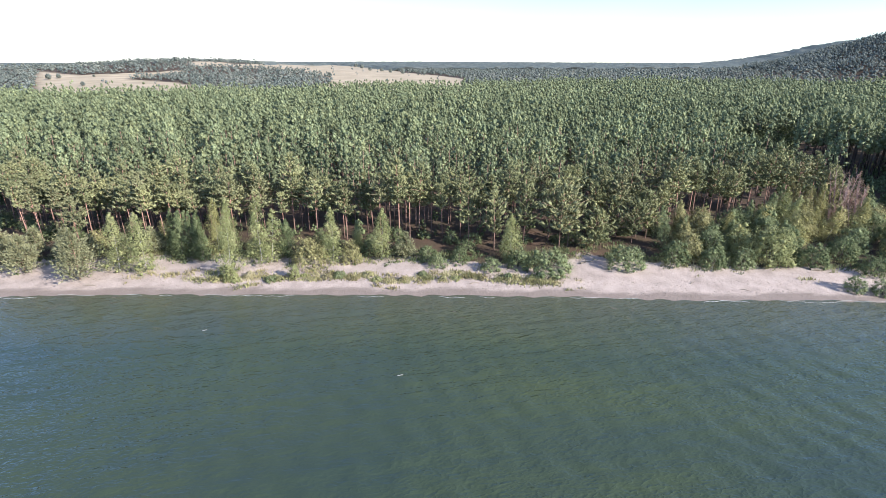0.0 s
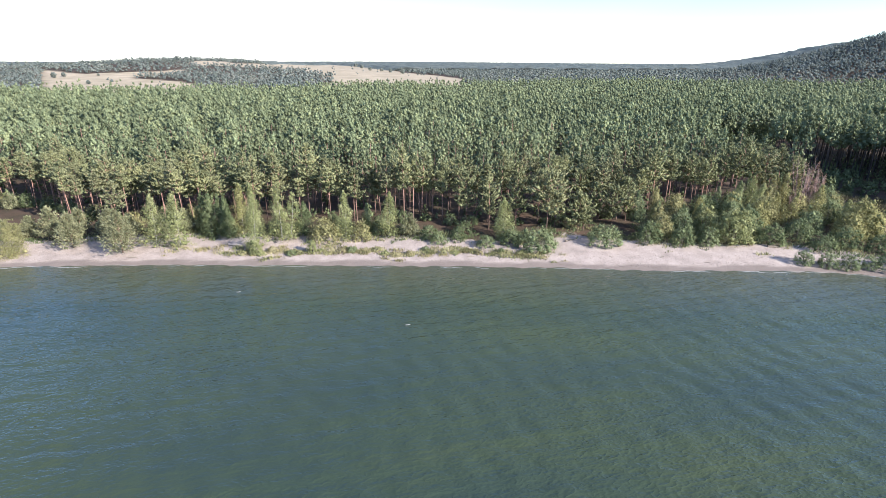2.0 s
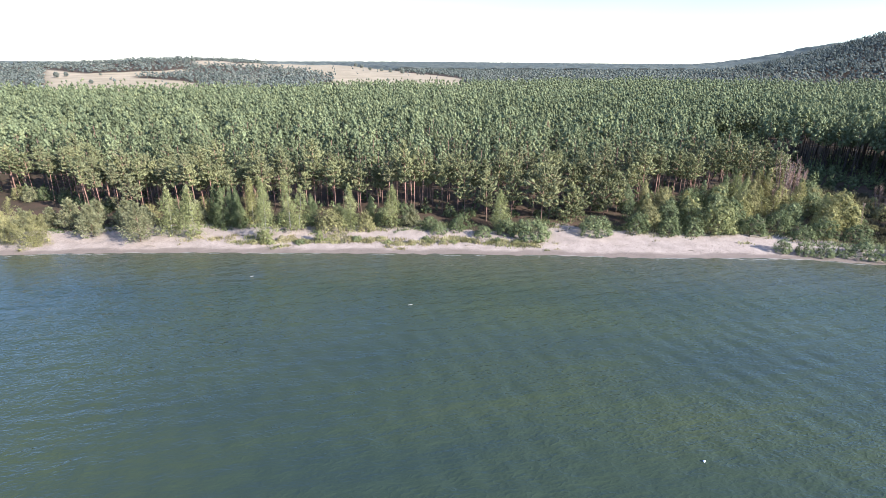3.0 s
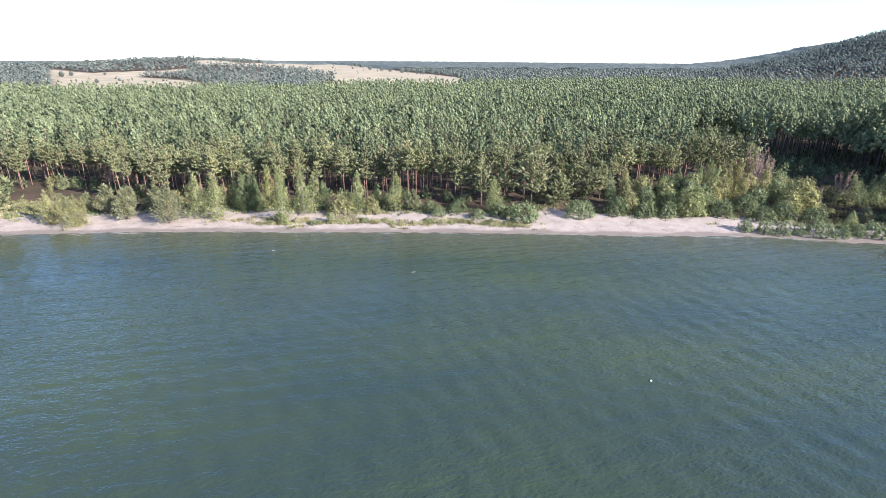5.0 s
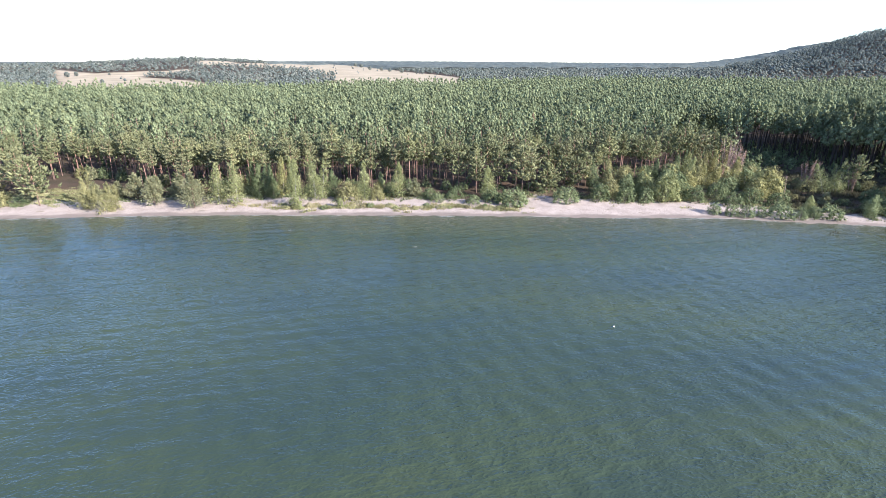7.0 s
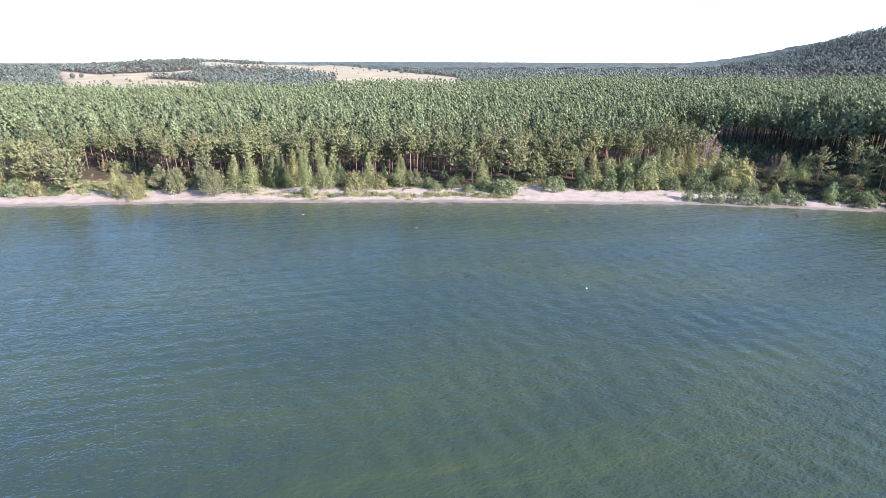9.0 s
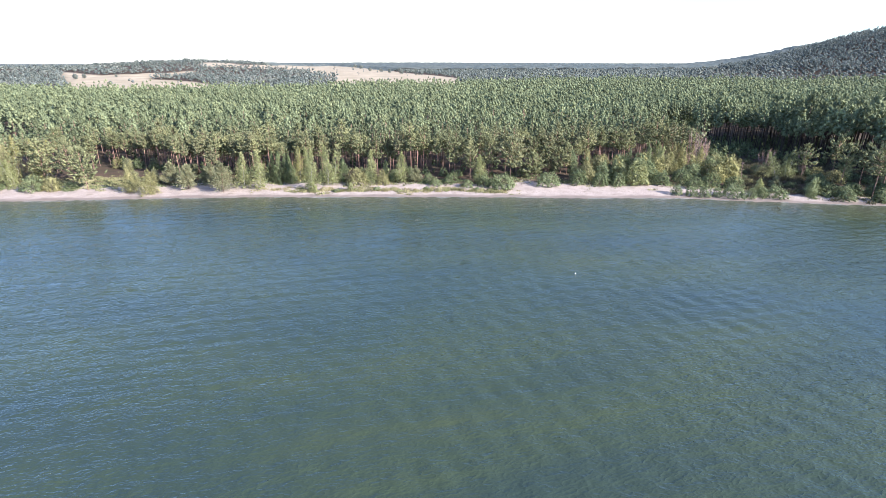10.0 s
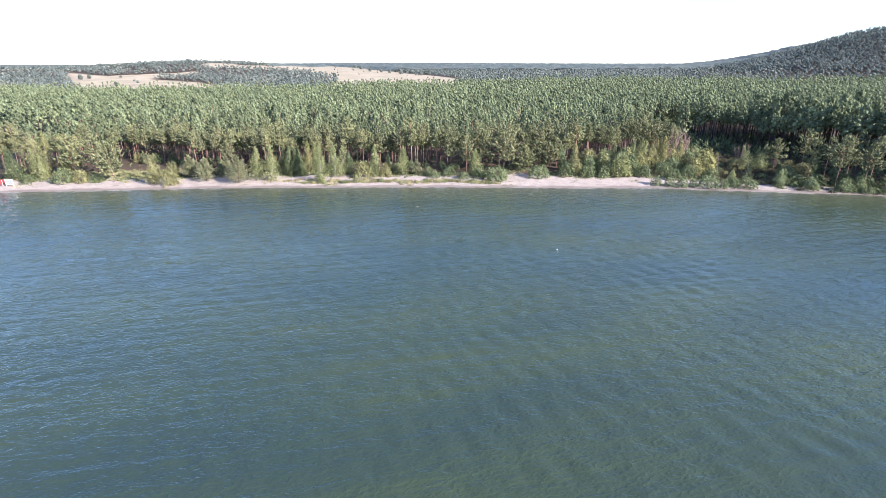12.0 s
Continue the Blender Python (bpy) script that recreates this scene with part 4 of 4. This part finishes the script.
UPRIGHT = "upright bushy tree in a mixed thicket behind the beach"
for tx, ty, th, tw, leaf, many in ((57.5, 19.0, 9.5, 4.4, olive_leaf, 2), (64.5, 21.0, 9.0, 4.2, willow_leaf, 2), (70.0, 21.5, 10.0, 4.6, yellow_leaf, 2),
                                   (79.0, 19.5, 8.6, 4.6, willow_leaf, 3), (74.5, 26.5, 10.5, 4.4, dark_leaf, 2), (86.0, 31.0, 11.0, 5.0, birch_leaf, 2),
                                   (92.5, 25.0, 9.0, 4.4, yellow_leaf, 2), (97.0, 41.0, 12.0, 5.6, olive_leaf, 4), (100.5, 38.0, 11.5, 5.0, yellow_leaf, 3),
                                   (105.0, 20.5, 9.4, 4.0, birch_leaf, 1), (113.0, 26.0, 8.0, 5.0, olive_leaf, 3), (60.0, 27.0, 10.0, 4.6, olive_leaf, 2)):
    birch(tx, ty, th * (0.8 if ty < 24 else 0.95), tw * 1.1, leaf, UPRIGHT, name="willow_tree", stems=many, low=0.02, group="thicket behind the beach")

young_pine(-82.6, 10.9, 8.6, 7.2)
young_pine(-69.7, 7.9, 10.4, 8.6)
young_pine(-76.0, 15.0, 8.0, 6.0)
young_pine(-90.0, 15.5, 8.4, 6.4)
young_pine(-5.0, 16.5, 6.2, 4.6, "small bushy pine beside the sand track")
for yx, yy, yh in ((-97.0, 18.0, 5.2), (-86.0, 19.5, 6.5), (-79.5, 18.5, 4.6), (-72.5, 17.0, 6.0), (-66.5, 18.5, 5.4), (-104.0, 17.5, 5.0), (-61.0, 20.5, 6.2)):
    young_pine(yx, yy, yh, yh * 0.85, "young pine in front of tall trunks")
birch(48.0, 108.0, 16.5, 4.6, rust_leaf, "tree with orange autumn leaves among green pines", name="aspen_tree", low=0.5, group="autumn trees in the wood")
young_pine(118.0, 6.5, 4.4, 3.6, "small pine on the bank of the pool")
birch(-101.4, 8.2, 10.6, 6.6, olive_leaf, "greyish-green willow tree leaning over the beach", name="willow_tree", stems=3, low=0.02)
birch(-92.0, 5.4, 8.2, 7.4, olive_leaf, "greyish-green willow tree leaning over the beach", name="willow_tree", stems=4, low=0.02)

lone_pine(29.1, 20.6, 14.6, 8.6, 0.28, "broad pine with low crown above the sandy slope")
lone_pine(31.6, 22.6, 13.6, 8.0, 0.32, "broad pine with low crown above the sandy slope")
lone_pine(37.0, 20.4, 9.6, 6.0, 0.2, "short broad pine at the head of the beach")
lone_pine(38.6, 21.0, 9.0, 5.6, 0.22, "short broad pine at the head of the beach")
lone_pine(46.8, 24.0, 10.0, 7.4, 0.2, "short broad pine at the head of the beach")
lone_pine(42.5, 26.5, 10.5, 7.0, 0.25, "dark pine in shade behind the beach")
lone_pine(51.5, 27.5, 11.5, 7.0, 0.25, "dark pine in shade behind the beach")
lone_pine(21.5, 23.0, 14.0, 6.4, 0.35, "pine at the edge of the wood")
lone_pine(14.6, 21.5, 13.4, 6.6, 0.3, "green pine behind a pale birch")
lone_pine(9.0, 24.5, 14.2, 5.6, 0.36, "green pine behind a pale birch")
lone_pine(133.6, 16.3, 12.4, 6.0, 0.4, "pine with flat-topped crown by the hollow")
lone_pine(137.9, 3.0, 15.0, 6.4, 0.42, "pine with orange trunk on the low bank")
lone_pine(141.8, 0.2, 15.5, 5.6, 0.5, "pine with orange trunk on the low bank")
lone_pine(140.6, -7.4, 17.4, 7.0, 0.42, "tall pine close to the water's edge")
lone_pine(145.5, -2.0, 16.5, 6.6, 0.42, "tall pine on the wooded bank")
lone_pine(154.0, -5.5, 16.5, 6.6, 0.45, "tall pine on the wooded bank")
lone_pine(144.0, 15.5, 15.5, 6.4, 0.45, "tall pine on the wooded bank")
lone_pine(148.2, -10.3, 15.8, 7.6, 0.44, "tall pine close to the water's edge")
lone_pine(155.5, -12.0, 16.0, 7.2, 0.44, "tall pine close to the water's edge")
lone_pine(150.0, 0.0, 15.5, 6.8, 0.35, "pine on the wooded bank")
lone_pine(-115.4, 9.4, 14.3, 9.4, 0.26, "lone pine with bare orange trunk on the beach", 2.0)
lone_pine(-134.9, 18.0, 15.3, 9.0, 0.28, "pine with broad crown behind the landing")
lone_pine(-127.0, 20.0, 15.0, 9.4, 0.28, "pine with broad crown behind the landing")
lone_pine(-146.5, 18.2, 10.5, 6.0, 0.3, "pine beside the sandy landing")
lone_pine(-78.7, 23.0, 12.5, 4.5, 0.5, "pale leaning pine at the edge of the wood", -7.0)

RUST = "half-bare tree with rusty dry twigs at the hollow"
bare_tree(104.5, 37.0, 14.4, 5.6, RUST, rust_leaf)
bare_tree(107.5, 34.5, 12.0, 4.6, RUST, rust_leaf)
bare_tree(108.5, 41.0, 9.5, 4.6, RUST, rust_leaf)
bare_tree(98.0, 30.5, 6.5, 4.0, RUST, rust_leaf)
bare_tree(126.0, 27.0, 8.5, 5.0, RUST, rust_leaf)
bare_tree(137.0, 20.5, 9.0, 4.6, RUST, rust_leaf)
bare_tree(110.8, 14.5, 6.5, 1.5, "grey dead leaning sapling by the pool", None, -8.0)

r = np.random.default_rng(77)
for k in range(30):
    bx = -120 + 6.2 * k + r.uniform(-1.5, 1.5)
    by = float(shore(np.float64(bx))) + float(edge_of_wood(np.float64(bx))) - r.uniform(-3, 4)
    bush(bx, by, r.uniform(1.6, 3.8), r.uniform(3.2, 5.4), (dark_leaf, willow_leaf, dark_leaf)[k % 3],
         "low undergrowth bush at the foot of the pines", "undergrowth at the edge of the wood")

for k in range(14):
    bx = -132 + 5.4 * k + r.uniform(-2, 2)
    by = float(shore(np.float64(bx))) + float(edge_of_wood(np.float64(bx))) + r.uniform(-3, 5)
    bush(bx, by, r.uniform(2.6, 5.0), r.uniform(3.6, 5.6), (dark_leaf, olive_leaf, young_leaf)[k % 3],
         "tall shaded undergrowth bush below pines", "undergrowth at the edge of the wood")

r = np.random.default_rng(88)
for k in range(10):
    by = 8 + 5.2 * k + r.uniform(-2, 2)
    bx = float(np.interp(by, [0, 30, 60, 90, 138], [118, 124, 134, 130, 125])) + r.uniform(-10, 10)
    bush(bx, by, r.uniform(1.2, 2.6), r.uniform(3.0, 5.0), (dark_leaf, olive_leaf, dark_leaf, dark_leaf)[k % 4],
         "shaded bush in the open hollow", "bushes in the hollow")

for k in range(15):
    bx = 127 + 2.6 * k + r.uniform(-1.2, 1.2)
    by = float(shore(np.float64(bx))) + (r.uniform(6.5, 15.0) if bx < 139 else r.uniform(3.0, 9.0))
    bush(bx, by, r.uniform(3.0, 5.6), r.uniform(4.5, 7.0), (dark_leaf, dark_leaf, willow_leaf)[k % 3],
         "dense dark undergrowth on the wooded bank", "undergrowth on the wooded bank")

for k in range(9):
    bx = 133 + 3.6 * k + r.uniform(-2, 2)
    by = float(np.interp(bx, [120, 138, 150, 165], [30, 20, 14, 8])) + r.uniform(-6, 3)
    bush(bx, by, r.uniform(2.0, 4.0), r.uniform(4.0, 6.5), (dark_leaf, willow_leaf, dark_leaf, olive_leaf)[k % 4],
         "shaded bush in the open hollow", "bushes in the hollow")

for k in range(8):
    bx = 139.5 + 2.7 * k + r.uniform(-0.8, 0.8)
    by = float(shore(np.float64(bx))) + r.uniform(1.6, 3.6)
    bush(bx, by, r.uniform(2.0, 3.4), r.uniform(3.6, 5.2), dark_leaf, "low dark bush overhanging the water's edge", "undergrowth on the wooded bank")

DOME = "large rounded grey-green willow bush on the sand"
bush(24.6, 10.4, 5.4, 12.0, willow_leaf, DOME)
bush(18.6, 12.0, 4.2, 6.4, dark_leaf, "dark willow bush beside a larger one")
bush(40.8, 11.4, 5.2, 9.2, willow_leaf, "rounded grey-green willow bush alone on the sand")
bush(-25.4, 14.8, 6.2, 8.6, olive_leaf, "rounded olive-green bush among birches")
bush(-16.6, 15.2, 5.4, 4.6, olive_leaf, "brownish bush between birches")
bush(-27.0, 8.0, 3.4, 2.6, birch_leaf, "light green sapling bush on the beach grass")
bush(-39.6, 7.2, 4.0, 3.6, birch_leaf, "light green bush at the foot of a birch")
LOW = "low green bush at the edge of the track"
for bx, by, bh, bw, leaf in ((-0.3, 15.5, 3.9, 5.5, dark_leaf), (1.8, 12.6, 2.8, 5.0, willow_leaf), (12.8, 10.6, 3.0, 4.7, willow_leaf),
                             (6.5, 14.6, 3.2, 5.0, dark_leaf), (-13.0, 19.5, 3.4, 5.0, dark_leaf), (-6.0, 20.5, 3.0, 5.0, dark_leaf),
                             (8.0, 19.5, 3.2, 5.6, dark_leaf), (-23.5, 19.5, 4.2, 5.0, dark_leaf), (-38.0, 19.0, 4.5, 5.0, dark_leaf)):
    bush(bx, by, bh, bw, leaf, LOW)
THICK = "dense bush in a mixed thicket behind the beach"
for bx, by, bh, bw, leaf in ((51.8, 12.6, 5.4, 6.6, dark_leaf), (59.0, 11.0, 4.8, 6.6, dark_leaf), (65.5, 10.8, 4.6, 5.0, willow_leaf),
                             (55.8, 15.0, 6.6, 6.4, olive_leaf), (61.6, 17.5, 7.2, 7.0, willow_leaf), (67.5, 17.0, 7.4, 7.4, birch_leaf),
                             (72.3, 12.6, 8.6, 9.4, birch_leaf), (80.6, 11.2, 5.4, 7.4, dark_leaf), (77.5, 15.5, 7.5, 7.0, dark_leaf),
                             (62.5, 24.0, 8.0, 7.0, olive_leaf), (69.5, 25.0, 7.6, 7.0, dark_leaf), (76.5, 22.5, 8.4, 7.6, willow_leaf)):
    bush(bx, by, bh, bw, leaf, THICK)
for bx, by, bh, bw, leaf in ((83.0, 22.0, 7.5, 7.0, yellow_leaf), (89.0, 14.5, 5.4, 7.6, dark_leaf), (88.0, 26.0, 7.6, 7.0, olive_leaf),
                             (95.0, 19.0, 6.4, 7.6, willow_leaf), (106.0, 16.0, 9.0, 10.4, yellow_leaf), (101.5, 14.0, 6.4, 8.0, yellow_leaf),
                             (96.5, 9.0, 4.6, 7.6, dark_leaf), (103.5, 6.5, 4.4, 7.4, dark_leaf), (90.0, 7.0, 3.8, 6.6, dark_leaf),
                             (100.0, 32.0, 7.5, 6.6, olive_leaf), (109.0, 31.0, 7.0, 7.0, olive_leaf), (112.5, 38.0, 7.0, 7.0, willow_leaf),
                             (92.0, 32.0, 7.0, 6.0, yellow_leaf), (104.0, 25.0, 7.0, 7.0, willow_leaf), (117.0, 43.0, 6.0, 7.0, dark_leaf),
                             (74.0, 30.0, 7.5, 7.0, dark_leaf), (66.0, 31.0, 7.0, 7.0, olive_leaf), (80.5, 30.0, 8.0, 7.0, yellow_leaf)):
    bush(bx, by, bh, bw, leaf, THICK)
BANK = "low leafy willow bush on the bank by the water"
for bx, by, bh, bw in ((81.3, 0.2, 2.9, 4.6), (85.4, -1.4, 3.1, 4.8), (89.2, -2.6, 3.1, 4.8), (93.2, -2.8, 2.7, 3.6),
                       (98.0, -3.8, 3.7, 8.2), (102.9, -5.2, 2.8, 3.8), (106.8, -4.6, 3.0, 4.4), (111.1, -5.0, 3.6, 8.0),
                       (131.1, -9.4, 3.5, 5.6)):
    bush(bx, by, bh * 1.2, bw * 0.95, willow_leaf, BANK, "bank bushes by the water")
for bx, by, bh, bw, leaf in ((129.6, -3.6, 4.4, 8.0, dark_leaf), (136.0, -4.0, 4.6, 7.0, dark_leaf), (144.0, -5.0, 4.6, 7.6, dark_leaf),
                             (151.0, -7.0, 4.8, 7.6, dark_leaf), (122.0, 20.5, 4.6, 7.6, olive_leaf), (132.0, 6.0, 5.0, 7.0, dark_leaf),
                             (141.0, 10.5, 5.0, 7.0, olive_leaf), (146.5, 13.0, 6.0, 6.0, willow_leaf)):
    bush(bx, by, bh, bw, leaf, "dark undergrowth bush below the bank pines")
bush(-133.5, 9.4, 5.4, 8.5, willow_leaf, "broad grey-green willow bush by the landing")
bush(-127.5, 10.0, 5.2, 6.5, olive_leaf, "broad grey-green willow bush by the landing")
bush(-122.5, 10.8, 3.0, 5.4, willow_leaf, "low willow bush by the landing")
bush(-146.0, 9.5, 3.4, 6.0, dark_leaf, "low willow bush by the landing")


# ---- grass ----
def grass(name, seed, tufts, blades, span, where, label, leaf, tall=(0.3, 0.8)):
    """Grass in tufts of uneven size; where(x) gives the distance from the water and its spread."""
    r = np.random.default_rng(seed)
    x = r.uniform(*span, tufts)
    mid, spread = where(x)
    y = shore(x) + mid + r.normal(size=tufts) * spread
    big = r.uniform(0.3, 1.0, tufts) ** 1.5
    n = np.maximum((blades * big).astype(int), 3)
    x, y, size = np.repeat(x, n), np.repeat(y, n), np.repeat(big, n)
    x = x + r.normal(size=len(x)) * (0.2 + 0.75 * size)
    y = y + r.normal(size=len(x)) * (0.15 + 0.4 * size)
    p = np.stack([x, y, land(x, y) - 0.03], 1)
    a, h = r.uniform(0, 6.3, len(x)), r.uniform(*tall, len(x)) * (0.5 + 0.6 * size)
    side = np.stack([np.cos(a), np.sin(a), np.zeros(len(x))], 1) * (0.07 + 0.06 * h)[:, None]
    tip = p + np.stack([r.normal(size=len(x)) * 0.3 * h, r.normal(size=len(x)) * 0.3 * h, h], 1)
    v = np.stack([p - side, p + side, tip], 1).reshape(-1, 3)
    ob = new(name, mesh_of(name, v, np.arange(len(v)).reshape(-1, 3), [leaf]))
    return tagged(ob, label, "grass", kind="stuff")


def on_ridge(x):
    return 6.8 + 1.2 * np.sin(x * 0.21), 1.1 + 0.5 * np.sin(x * 0.5)


def on_edge(x):
    line = np.interp(x, [-160, -115, -95, -60, 0, 12, 24, 34, 46, 56, 90, 108, 160], [14, 13, 12, 16, 15, 12, 12, 22, 18, 13, 13, 8, 6])
    return line + 2.0, 2.6 + 0 * x


def in_hollow(x):
    return 38 + 0 * x, 14.0 + 0 * x


# Dull olive grass, darkened further: the hollow's shade is put into its colour.
shade_marsh_leaf = leaf_material("marsh_grass", (0.045, 0.043, 0.026), (0.085, 0.078, 0.046), (0.13, 0.115, 0.07), patch=0.3)
straw_leaf = leaf_material("straw_grass", (0.17, 0.15, 0.075), (0.29, 0.25, 0.13), (0.42, 0.37, 0.22), patch=0.35)
grass("beach_grass", 41, 110, 70, (-50, 27), on_ridge, "patchy green beach grass on the low sand ridge", grass_leaf, (0.3, 0.9))
grass("dry_grass", 43, 130, 60, (-60, 30), on_ridge, "dry straw-coloured grass on the low sand ridge", straw_leaf)
grass("edge_grass", 42, 520, 42, (-160, 160), on_edge, "rough grass and weeds along the edge of the wood", grass_leaf)
grass("edge_weeds", 45, 360, 42, (-160, 160), on_edge, "green weeds and seedlings along the edge of the wood", dark_leaf, (0.4, 1.0))
grass("marsh_grass", 44, 950, 60, (104, 162), in_hollow, "tall dull marsh grass in the wet hollow, shade put into its colour", shade_marsh_leaf, (0.5, 1.4))


def in_opening(x):
    return 21 + 0 * x, 4.0 + 0 * x


grass("meadow_grass", 49, 420, 46, (-136, -98), in_opening, "short sunlit green grass in an opening among pines", grass_leaf, (0.2, 0.5))
r = np.random.default_rng(46)
for k in range(18):
    bx = -44 + 3.9 * k + r.uniform(-1.6, 1.6)
    by = float(shore(np.float64(bx))) + 6.6 + r.uniform(-1.2, 1.4)
    bush(bx, by, r.uniform(0.7, 1.5), r.uniform(1.4, 3.4), (grass_leaf, birch_leaf, straw_leaf, willow_leaf)[k % 4],
         "low clump of weeds on the sand ridge", "weed clumps on the sand ridge", "weed_clump")

# ---- pool in the hollow ----
n = Nodes("pool_water")
n.base((0.012, 0.014, 0.010), 0.06, 0.5, n.bump(n.noise(1.2, 3.0), 0.15, 0.05))
pool_mat = n.mat
a = np.linspace(0, 2 * math.pi, 40, endpoint=False)
rim = np.stack([115 + 9.5 * np.cos(a) * (1 + 0.12 * np.sin(3 * a)), 8.5 + 6.5 * np.sin(a) * (1 + 0.1 * np.cos(2 * a)), np.full(40, 0.78)], 1)
pool_v = np.concatenate([[[115, 8.5, 0.78]], rim])
pool_t = np.array([(0, k + 1, (k + 1) % 40 + 1) for k in range(40)])
tagged(new("pool", mesh_of("pool", pool_v, pool_t, [pool_mat])), "small dark still pool behind the bank bushes", "pool", kind="structure")


# ---- small things ----
def box(bm, size, at, bevel=0.02):
    """A bevelled box added to bm."""
    made = bmesh.ops.create_cube(bm, size=1.0)["verts"]
    bmesh.ops.scale(bm, vec=size, verts=made)
    bmesh.ops.translate(bm, vec=at, verts=made)
    edges = list({e for v in made for e in v.link_edges})
    bmesh.ops.bevel(bm, geom=edges, offset=bevel, segments=1, affect="EDGES")


def part(name, bm, material, parent, label=""):
    me = bpy.data.meshes.new(name)
    bm.to_mesh(me)
    bm.free()
    me.materials.append(material)
    return child(name, me, parent, label)


def boxed(name, size, at, material, parent, label="", bevel=0.02):
    bm = bmesh.new()
    box(bm, size, at, bevel)
    return part(name, bm, material, parent, label)


white_paint = plain_material("white_paint", (0.78, 0.77, 0.74), 0.5, 4.0, 0.15)
grey_panel = plain_material("weathered_panel", (0.25, 0.26, 0.3), 0.6, 3.0, 0.2)
red_paint = plain_material("red_paint", (0.3, 0.07, 0.065), 0.5, 4.0, 0.3)
drift_wood = plain_material("driftwood", (0.26, 0.21, 0.16), 0.85, 9.0, 0.5)
white_plastic = plain_material("white_plastic", (0.85, 0.85, 0.83), 0.35, 3.0, 0.08)

board = new("notice_board")
for px_ in (-1.1, 1.1):
    boxed("post", (0.16, 0.16, 2.5), (px_, 0, 1.1), white_paint, board)
boxed("panel", (2.04, 0.06, 1.5), (0, 0, 1.45), grey_panel, board, "grey weathered panel")
for pz in (0.62, 2.28):
    boxed("rail", (2.04, 0.12, 0.14), (0, 0, pz), white_paint, board)
stand(board, -149.5, 4.9, 1.0, 14)
tagged(board, "white-framed notice board with a grey panel on the sand", "sign")

booth = new("changing_booth")
for bx, by, sx, sy in ((0, -0.9, 1.8, 0.06), (0, 0.9, 1.8, 0.06), (-0.9, 0, 0.06, 1.74)):
    boxed("wall", (sx, sy, 1.7), (bx, by, 1.15), red_paint, booth)
for bx in (-0.9, 0.9):
    for by in (-0.95, 0.95):
        boxed("post", (0.1, 0.1, 2.2), (bx * 1.06, by, 1.0), white_paint, booth)
stand(booth, -153.0, 5.6, 1.0, 10)
tagged(booth, "red-walled beach changing booth with white posts", "booth")


def float_buoy(x, y):
    ob = new("float_buoy")
    bm = bmesh.new()
    bmesh.ops.create_uvsphere(bm, u_segments=14, v_segments=9, radius=0.14)
    bmesh.ops.scale(bm, vec=(1.15, 1, 0.85), verts=bm.verts)
    part("body", bm, white_plastic, ob)
    bm = bmesh.new()
    bmesh.ops.create_cone(bm, segments=8, radius1=0.035, radius2=0.025, depth=0.1, cap_ends=True)
    bmesh.ops.translate(bm, vec=(0, 0, 0.15), verts=bm.verts)
    part("eye", bm, drift_wood, ob)
    ob.matrix_basis = pose(x, y, 0.06, 6, 0, 20)
    return tagged(ob, "small white plastic float on the water", "buoy")


float_buoy(30.2, -65.2)


def log(x, y, length, thick, turn, label="weathered driftwood log lying on the sand"):
    r = np.random.default_rng(int(abs(x * 11 + y * 5)))
    pts = [((q - 0.5) * length, 0.06 * length * math.sin(q * 4), thick * (0.75 + 0.1 * math.sin(7 * q))) for q in (0, 0.25, 0.5, 0.75, 1)]
    stem = tube(pts, thick * np.array([1, 0.95, 0.85, 0.7, 0.45]), 7)
    stub = tube([pts[2], (pts[2][0] + 0.3, 0.25 * length, thick * 2)], [thick * 0.4, thick * 0.12], 5)
    ob = new("driftwood_log", mesh_of("driftwood_log", *join([stem, stub]), [drift_wood], smooth=True))
    stand(ob, x, y, 1.0, turn)
    return tagged(ob, label, "log", "driftwood on the beach")


for lx, ly, ll, lt, la in ((33.5, 13.5, 3.2, 0.2, 25), (79.5, 8.6, 2.0, 0.28, -10), (52.0, 4.2, 1.6, 0.1, 40), (-47.0, 11.5, 2.6, 0.14, 8),
                           (-66.0, 5.2, 2.4, 0.12, -4), (9.0, 5.0, 1.8, 0.12, 15), (-112.0, 4.6, 2.2, 0.13, 6), (60.5, 1.0, 1.4, 0.1, -20)):
    log(lx, ly, ll, lt, la)


def wrack():
    """Twigs, reed bits and pebbles strewn along the old waterlines."""
    r = np.random.default_rng(61)
    m = 2600
    x = r.uniform(-160, 160, m)
    line = np.where(r.uniform(size=m) < 0.5, 2.6, 6.5) + 0.5 * np.sin(x * 0.12) + r.normal(size=m) * 0.9
    y = shore(x) + np.maximum(line, 1.2)
    p = np.stack([x, y, land(x, y) + 0.02], 1)
    a = r.uniform(0, 6.3, m)
    ln, wd = r.uniform(0.12, 0.5, m), r.uniform(0.04, 0.11, m)
    u = np.stack([np.cos(a), np.sin(a), 0 * a], 1)
    w = np.stack([-np.sin(a), np.cos(a), 0 * a], 1)
    up = np.array((0, 0, 1.0))
    v = np.stack([p - u * ln[:, None] / 2, p + w * wd[:, None] / 2, p + u * ln[:, None] / 2, p - w * wd[:, None] / 2, p + up * wd[:, None] * 0.6], 1)
    t = np.array([(0, 1, 4), (1, 2, 4), (2, 3, 4), (3, 0, 4)])
    t = (t[None] + (np.arange(m) * 5)[:, None, None]).reshape(-1, 3)
    tagged(new("beach_wrack", mesh_of("beach_wrack", v.reshape(-1, 3), t, [drift_wood])), "twigs and reed bits strewn along the beach", "debris", kind="stuff")


wrack()
